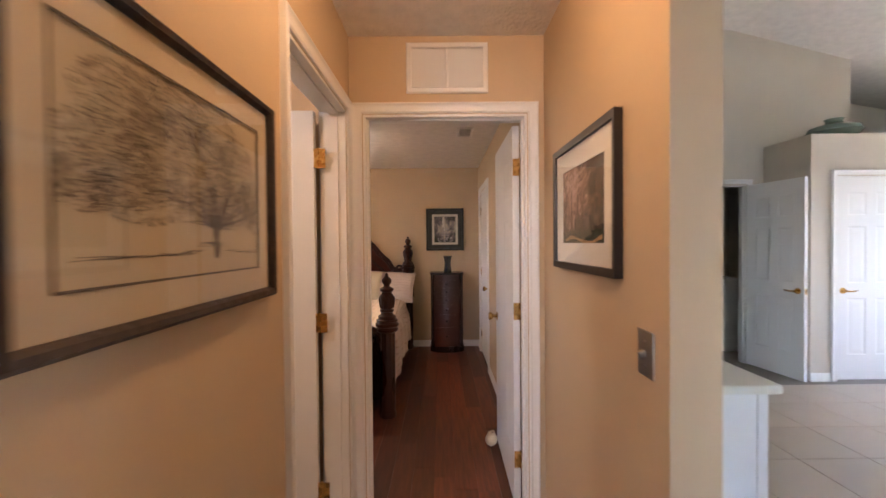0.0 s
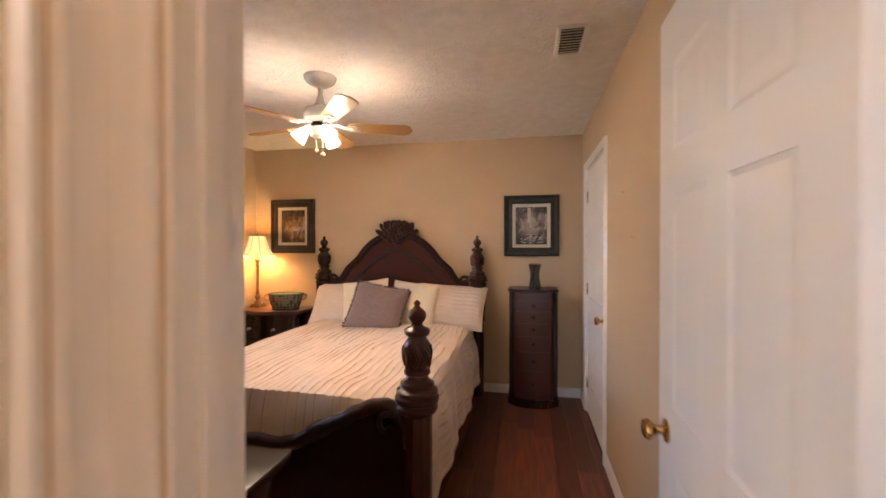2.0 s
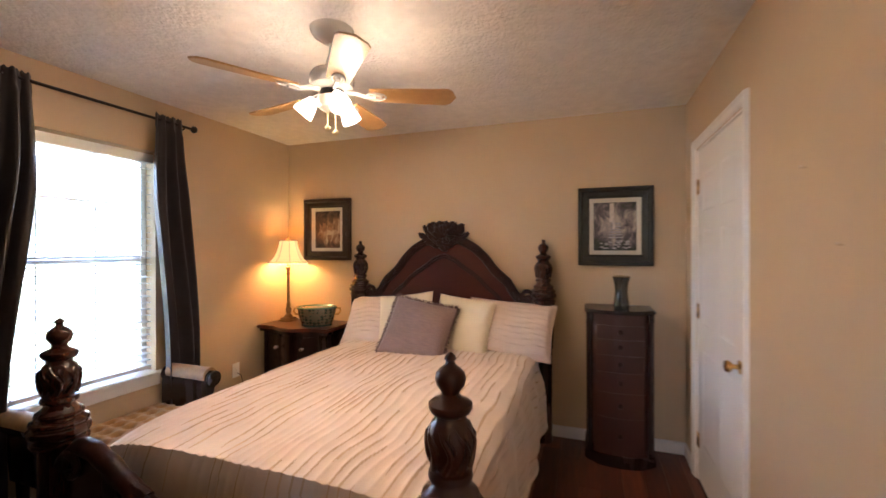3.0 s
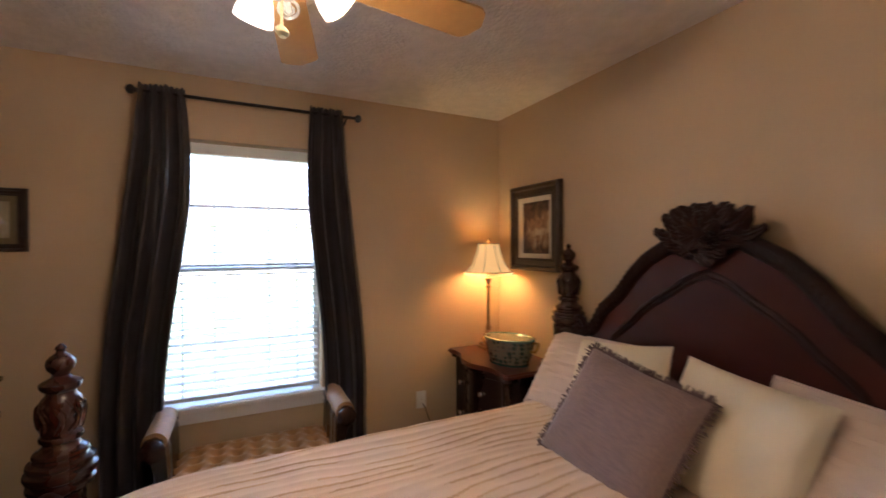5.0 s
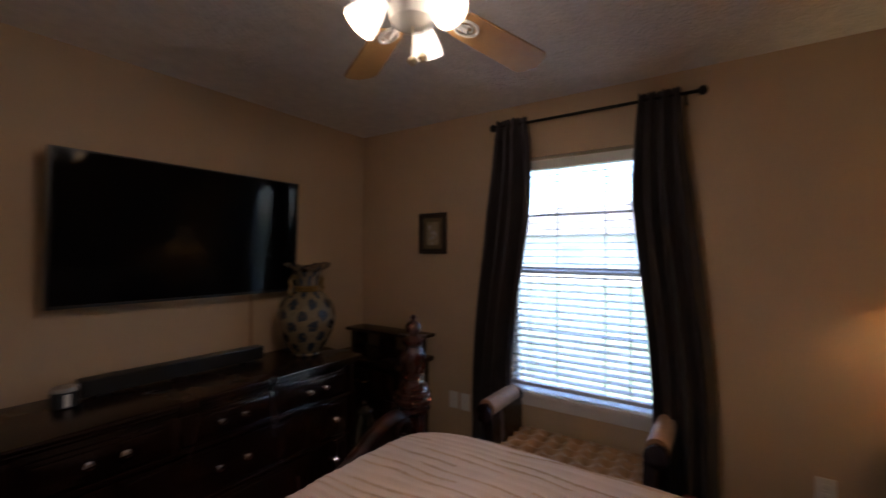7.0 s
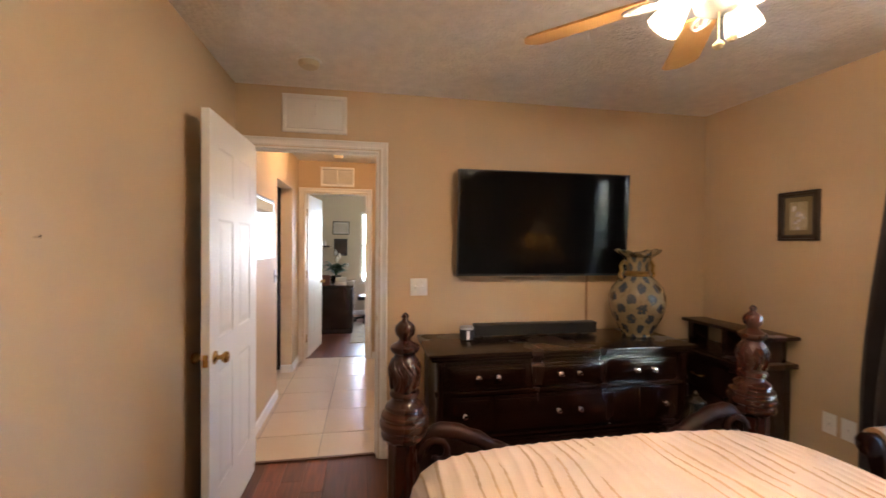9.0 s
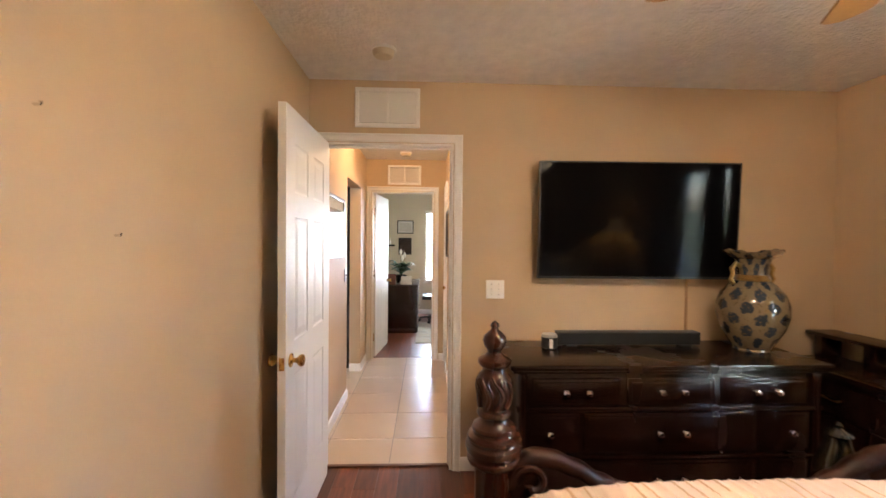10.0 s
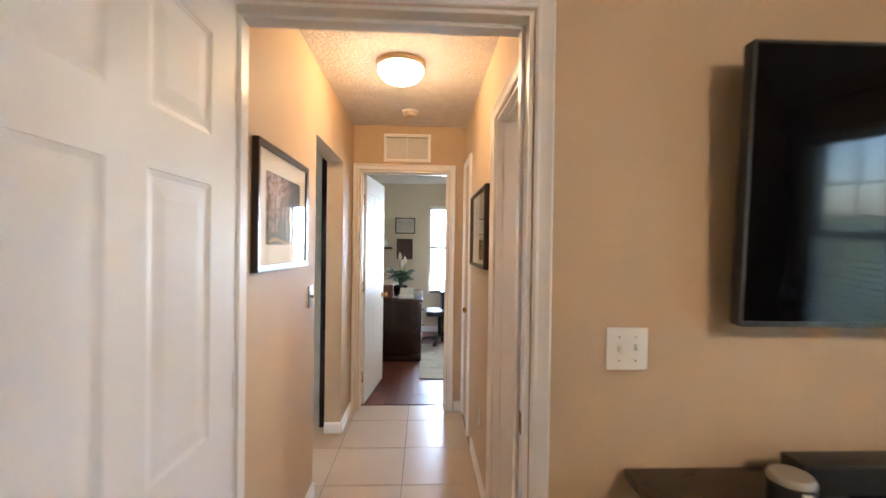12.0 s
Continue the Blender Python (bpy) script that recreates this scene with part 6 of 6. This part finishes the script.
# ---- living room and kitchen beyond the opening ----
LIV = material("pale_living_paint", (0.60, 0.52, 0.42), 0.6, vary=0.03, scale=2.5, grain=140, bump=0.2)
LX0, LX1 = XR + 0.12, 6.3
# unseen east wall, added to close the room round the fill window
wall("wall_living_east", "unseen pale beige wall closing off the living room", LIV, (LX1, LX1 + 0.12, -4.0, 6.0, 0, 0.8), (LX1, LX1 + 0.12, -4.0, 2.7, 0.8, 2.1), (LX1, LX1 + 0.12, 4.1, 6.0, 0.8, 2.1), (LX1, LX1 + 0.12, -4.0, 6.0, 2.1, 4.2))
wall("wall_living_south", "unseen pale beige wall closing off the living room with a wide window", LIV, (0.97, 1.05, -4.12, -4.0, 0, 4.2), (3.6, LX1 + 0.12, -4.12, -4.0, 0, 4.2), (1.05, 3.6, -4.12, -4.0, 0, 0.35), (1.05, 3.6, -4.12, -4.0, 2.3, 4.2), (0.853, 0.97, -4.12, -0.3, 0, 4.2))
wall("wall_living_upper", "pale beige upper wall over the hall", LIV, (XR, LX0, YF - 0.12, 6.0, H + 0.1, 4.2), (LX0, 0.97, YF - 0.3, YF - 0.18, H + 0.1, 4.2))
wall("wall_laundry", "pale beige wall with the laundry doorway", LIV, (1.6, 2.62, 4.95, 5.07, 0, 4.2), (3.38, 4.56, 4.95, 5.07, 0, 4.2), (2.62, 3.38, 4.95, 5.07, 2.04, 4.2), (4.56, LX1, 5.9, 6.0, 0, 4.2), (4.56, 4.62, 5.07, 5.9, 0, 4.2))
wall("wall_laundry_back", "plain laundry room wall", LIV, (1.6, 4.56, 6.7, 6.8, 0, 2.6), (1.6, 1.7, 5.07, 6.7, 0, 2.6), (4.4, 4.5, 5.07, 6.7, 0, 2.6), (1.6, 4.56, 5.07, 6.8, 2.6, 2.7))
wall("wall_pantry", "pale beige pantry block with a plant ledge on top", LIV, (3.57, 3.83, 4.34, 4.46, 0, 2.47), (4.55, LX1, 4.34, 4.46, 0, 2.47), (3.83, 4.55, 4.34, 4.46, 2.05, 2.47), (3.57, 3.69, 4.46, 4.95, 0, 2.47), (3.69, LX1, 4.46, 4.95, 2.37, 2.47))
wall("wall_kitchen", "plain beige kitchen wall", LIV, (LX0, 1.6, 4.29, 4.40, H, 4.2), (LX0 + 1.0, 1.6, 4.40, 5.07, 0, 4.2), (LX0, 1.6, 4.28, 4.39, 0, H))
solid("ceiling_living", slab([(LX0 - 0.12, 3.95), (3.2, 3.80), (4.6, 3.45), (LX1 + 0.12, 3.1), (LX1 + 0.12, 3.2), (4.6, 3.55), (3.2, 3.9), (LX0 - 0.12, 4.05)], -4.12, 6.0, "y"), CEIL, "white sloped living room ceiling", "ceiling", kind="structure", smooth=False)
d6 = panel_door("door_6", "white six-panel laundry door standing open", 0.66, lever=True)
d6.matrix_basis = pose(3.39, 4.945, 0, 0, 0, -82)
doorway(6, "white moulded casing of the laundry doorway", 2.62, 3.38, OH, 0.12, pose(0, 4.95, 0), (1, 0))
d7 = panel_door("door_7", "white six-panel pantry door, closed", 0.70, lever=True)
d7.matrix_basis = pose(4.54, 4.372, 0, 0, 0, 180)
doorway(7, "white moulded casing of the pantry door", 3.83, 4.55, OH, 0.12, pose(0, 4.34, 0), (1, 0))
baseboard("baseboard", 3.57, 4.34, 3.77, 4.34, 0, -1)
ct = thing("kitchen_counter", "white base cabinet with a white countertop", "counter", (LX0 + 0.003, 1.68, 0))
part("body", boxes((0, 0.53, 0.02, 2.55, 0.0, 0.87), bevel=0.003), TRIM, ct)
part("countertop", boxes((0, 0.575, 0, 2.57, 0.87, 0.905), bevel=0.01), material("cream_laminate_top", (0.70, 0.66, 0.55), 0.35, vary=0.03, grain=200, bump=0.03), ct, "cream laminate countertop")
part("toe_panel", boxes((0.495, 0.533, 0.015, 0.06, 0.0, 0.869)), TRIM, ct)
bw = thing("glass_bowl_vase", "wide pale green glass vase on the pantry ledge", "vase", (4.06, 4.62, 2.47))
part("body", lathe([(0.10, 0), (0.19, 0.035), (0.235, 0.085), (0.215, 0.13), (0.13, 0.165), (0.075, 0.18), (0.07, 0.20), (0.085, 0.22), (0.078, 0.22), (0.06, 0.19), (0.12, 0.16), (0.2, 0.12), (0.22, 0.085), (0.18, 0.045), (0.09, 0.012)], 40), material("pale_green_glass", (0.22, 0.28, 0.22), 0.12, coat=0.6, vary=0.1), bw)
lw = thing("washing_machine", "white washing machine in the laundry room", "washing machine", (3.30, 5.75, 0))
part("body", boxes((-0.34, 0.34, -0.34, 0.34, 0.02, 0.94), bevel=0.012), WHITEPLASTIC, lw)
part("console", boxes((-0.34, 0.34, 0.20, 0.34, 0.94, 1.06), bevel=0.01), WHITEPLASTIC, lw)
part("lid", boxes((-0.28, 0.28, -0.30, 0.16, 0.941, 0.952), bevel=0.004), WHITEPLASTIC, lw)
ls = thing("laundry_shelf", "wire laundry shelf with white boxes", "shelf", (3.2, 6.45, 1.72))
part("board", boxes((-0.6, 0.8, -0.15, 0.24, 0, 0.02)), WHITEPLASTIC, ls)
for x in (-0.1, 0.15, 0.4):
    solid("laundry_box", boxes((3.2 + x, 3.2 + x + 0.16, 6.36, 6.56, 1.741, 1.741 + 0.2), bevel=0.01), WHITEPLASTIC, "white detergent box on the laundry shelf", "box", "boxes on the laundry shelf")
tc_ = thing("tall_cabinet", "tall narrow dark wooden cabinet beside the opening", "cabinet", (LX0 + 0.003, 0.10, 0))
part("body", boxes((0.0, 0.060, -0.22, 0.16, 0, 2.10), bevel=0.004), DARKWOOD, tc_)
part("cornice", boxes((0.0, 0.066, -0.23, 0.17, 2.10, 2.135), bevel=0.006), DARKWOOD, tc_)
lily("potted_plant", "leafy green houseplant in a dark pot by the living room window", (1.28, -2.1, 0.38), 40, 0.42, 8)
stn = thing("plant_stand", "terracotta pedestal under the houseplant", "plant stand", (1.28, -2.1, 0))
part("pedestal", lathe([(0.16, 0), (0.16, 0.03), (0.11, 0.06), (0.10, 0.30), (0.14, 0.35), (0.14, 0.38)], 28), material("terracotta", (0.36, 0.15, 0.08), 0.7), stn)
w3 = thing("window_3", "wide bright living room window", "window", kind="structure")
for x in (1.05, 1.88, 2.72, 3.555):
    part("mullion", boxes((x, x + 0.045, -4.09, -4.03, 0.35, 2.3)), TRIM, w3)
part("window_frame", boxes((1.095, 3.555, -4.09, -4.03, 0.35, 0.39), (1.095, 3.555, -4.09, -4.03, 2.26, 2.3)), TRIM, w3)
for x in (1.09, 1.92, 2.76):
    g = part("pane", boxes((x, x + 0.80, -4.062, -4.058, 0.385, 2.265)), PANE, w3, smooth=False)
    g.visible_shadow = False
# invented window, out of view, placed to steer light into the living room
w4 = thing("window_4", "added living room window, unseen, letting in fill light", "window", kind="structure")
part("window_frame", boxes((LX1 + 0.02, LX1 + 0.08, 2.7, 2.75, 0.8, 2.1), (LX1 + 0.02, LX1 + 0.08, 4.05, 4.1, 0.8, 2.1), (LX1 + 0.02, LX1 + 0.08, 3.38, 3.42, 0.85, 2.05), (LX1 + 0.02, LX1 + 0.08, 2.75, 4.05, 2.05, 2.1), (LX1 + 0.02, LX1 + 0.08, 2.75, 4.05, 0.8, 0.85)), TRIM, w4)
for y in (2.745, 3.415):
    g = part("pane", boxes((LX1 + 0.045, LX1 + 0.049, y, y + 0.64, 0.845, 2.055)), PANE, w4, smooth=False)
    g.visible_shadow = False


# ---- outside ----
solid("ground", boxes((-400, 400, -400, 400, -0.5, -0.15)), GRASS, "mown green lawn around the house", "ground", kind="structure", smooth=False)
nb = thing("neighbour_house", "pale single-storey stucco house across the lawn", "house", (-24, 6, -0.15))
part("wall", boxes((-8, 0, -14, 14, 0, 2.7)), STUCCO, nb, smooth=False)
bm = bmesh.new()
v = [bm.verts.new(c) for c in ((-8.6, -14.6, 2.7), (0.6, -14.6, 2.7), (0.6, 14.6, 2.7), (-8.6, 14.6, 2.7), (-4, -10, 4.9), (-4, 10, 4.9))]
for q in ((0, 1, 4), (1, 2, 5, 4), (2, 3, 5), (3, 0, 4, 5), (3, 2, 1, 0)):
    bm.faces.new([v[i] for i in q])
part("roof", bm, ROOFING, nb, "grey shingle hip roof", smooth=False)
for y in (-9, -4, 2, 7):
    wd = part("window", boxes((-0.02, 0.04, y, y + 1.4, 0.9, 2.2)), TRIM, nb)
    part("pane", boxes((0.041, 0.05, y + 0.08, y + 1.32, 0.98, 2.12)), material("pale_curtained_pane", (0.45, 0.47, 0.5), 0.2), wd)

# ---- floor pieces ----
PL_W, PL_L, GAP = 0.128, 1.22, 0.0016


def plank_mesh(w, l, mat, h=0.008, b=0.0012):
    bm = bmesh.new()
    box(bm, -w / 2, w / 2, -l / 2, l / 2, -h, 0)
    f = [q for q in bm.faces if all(v.co.z > -0.001 for v in q.verts)]
    r = bmesh.ops.inset_region(bm, faces=f, thickness=b, depth=0)
    for q in r["faces"]:
        for v in q.verts:
            if abs(abs(v.co.x) - w / 2) < 1e-5 or abs(abs(v.co.y) - l / 2) < 1e-5:
                v.co.z = -b * 0.7
    return mesh_of("piece", bm, mat, False)


def planks(parent, x0, x1, y0, y1, seed):
    cache = {}
    rnd = random.Random(seed)
    x = x0
    while x < x1 - 0.01:
        w = min(PL_W, x1 - x)
        y = y0 - rnd.uniform(0.1, PL_L - 0.1)
        while y < y1 - 0.01:
            a, b = max(y, y0), min(y + PL_L, y1)
            if b - a > 0.02:
                key = (round(w, 3), round(b - a, 2))
                if key not in cache:
                    cache[key] = plank_mesh(w - GAP, b - a - GAP, PLANK)
                piece("plank", cache[key], parent, (x + w / 2, (a + b) / 2, 0))
            y += PL_L
        x += PL_W


planks(floor_bed, XW, XR, YD - 0.055, YB, 4)
planks(floor_office, -1.4, 0.852, -3.38, YF - 0.14, 9)
TS = 0.457
tile_mesh = plank_mesh(TS - 0.006, TS - 0.006, TILE, 0.006, 0.002)
cut = {}
for i in range(-2, 14):
    for j in range(-10, 10):
        cx, cy = 0.36 - TS / 2 - TS * i * -1, 0.135 + TS * (j + 0.5)
        x0, x1, y0, y1 = cx - TS / 2 + 0.003, cx + TS / 2 - 0.003, cy - TS / 2 + 0.003, cy + TS / 2 - 0.003
        hall_part = cx < XR + 0.3
        if hall_part:
            x0, y0, y1 = max(x0, XL), max(y0, YF - 0.12), min(y1, YD - 0.06)
        else:
            if cy > 4.2 or (cx < 1.2 and cy < -0.2):
                continue
        if x1 - x0 < 0.03 or y1 - y0 < 0.03:
            continue
        key = (round(x1 - x0, 3), round(y1 - y0, 3))
        if key not in cut:
            cut[key] = plank_mesh(x1 - x0, y1 - y0, TILE, 0.006, 0.002)
        piece("tile", cut[key], floor_hall, ((x0 + x1) / 2, (y0 + y1) / 2, 0.001))
solid("threshold", boxes((-0.482, 0.302, YD - 0.075, YD - 0.045, 0.0, 0.008), bevel=0.003), material("threshold_wood", (0.10, 0.04, 0.02), 0.4), "dark wooden threshold strip in the doorway", "threshold", kind="structure")
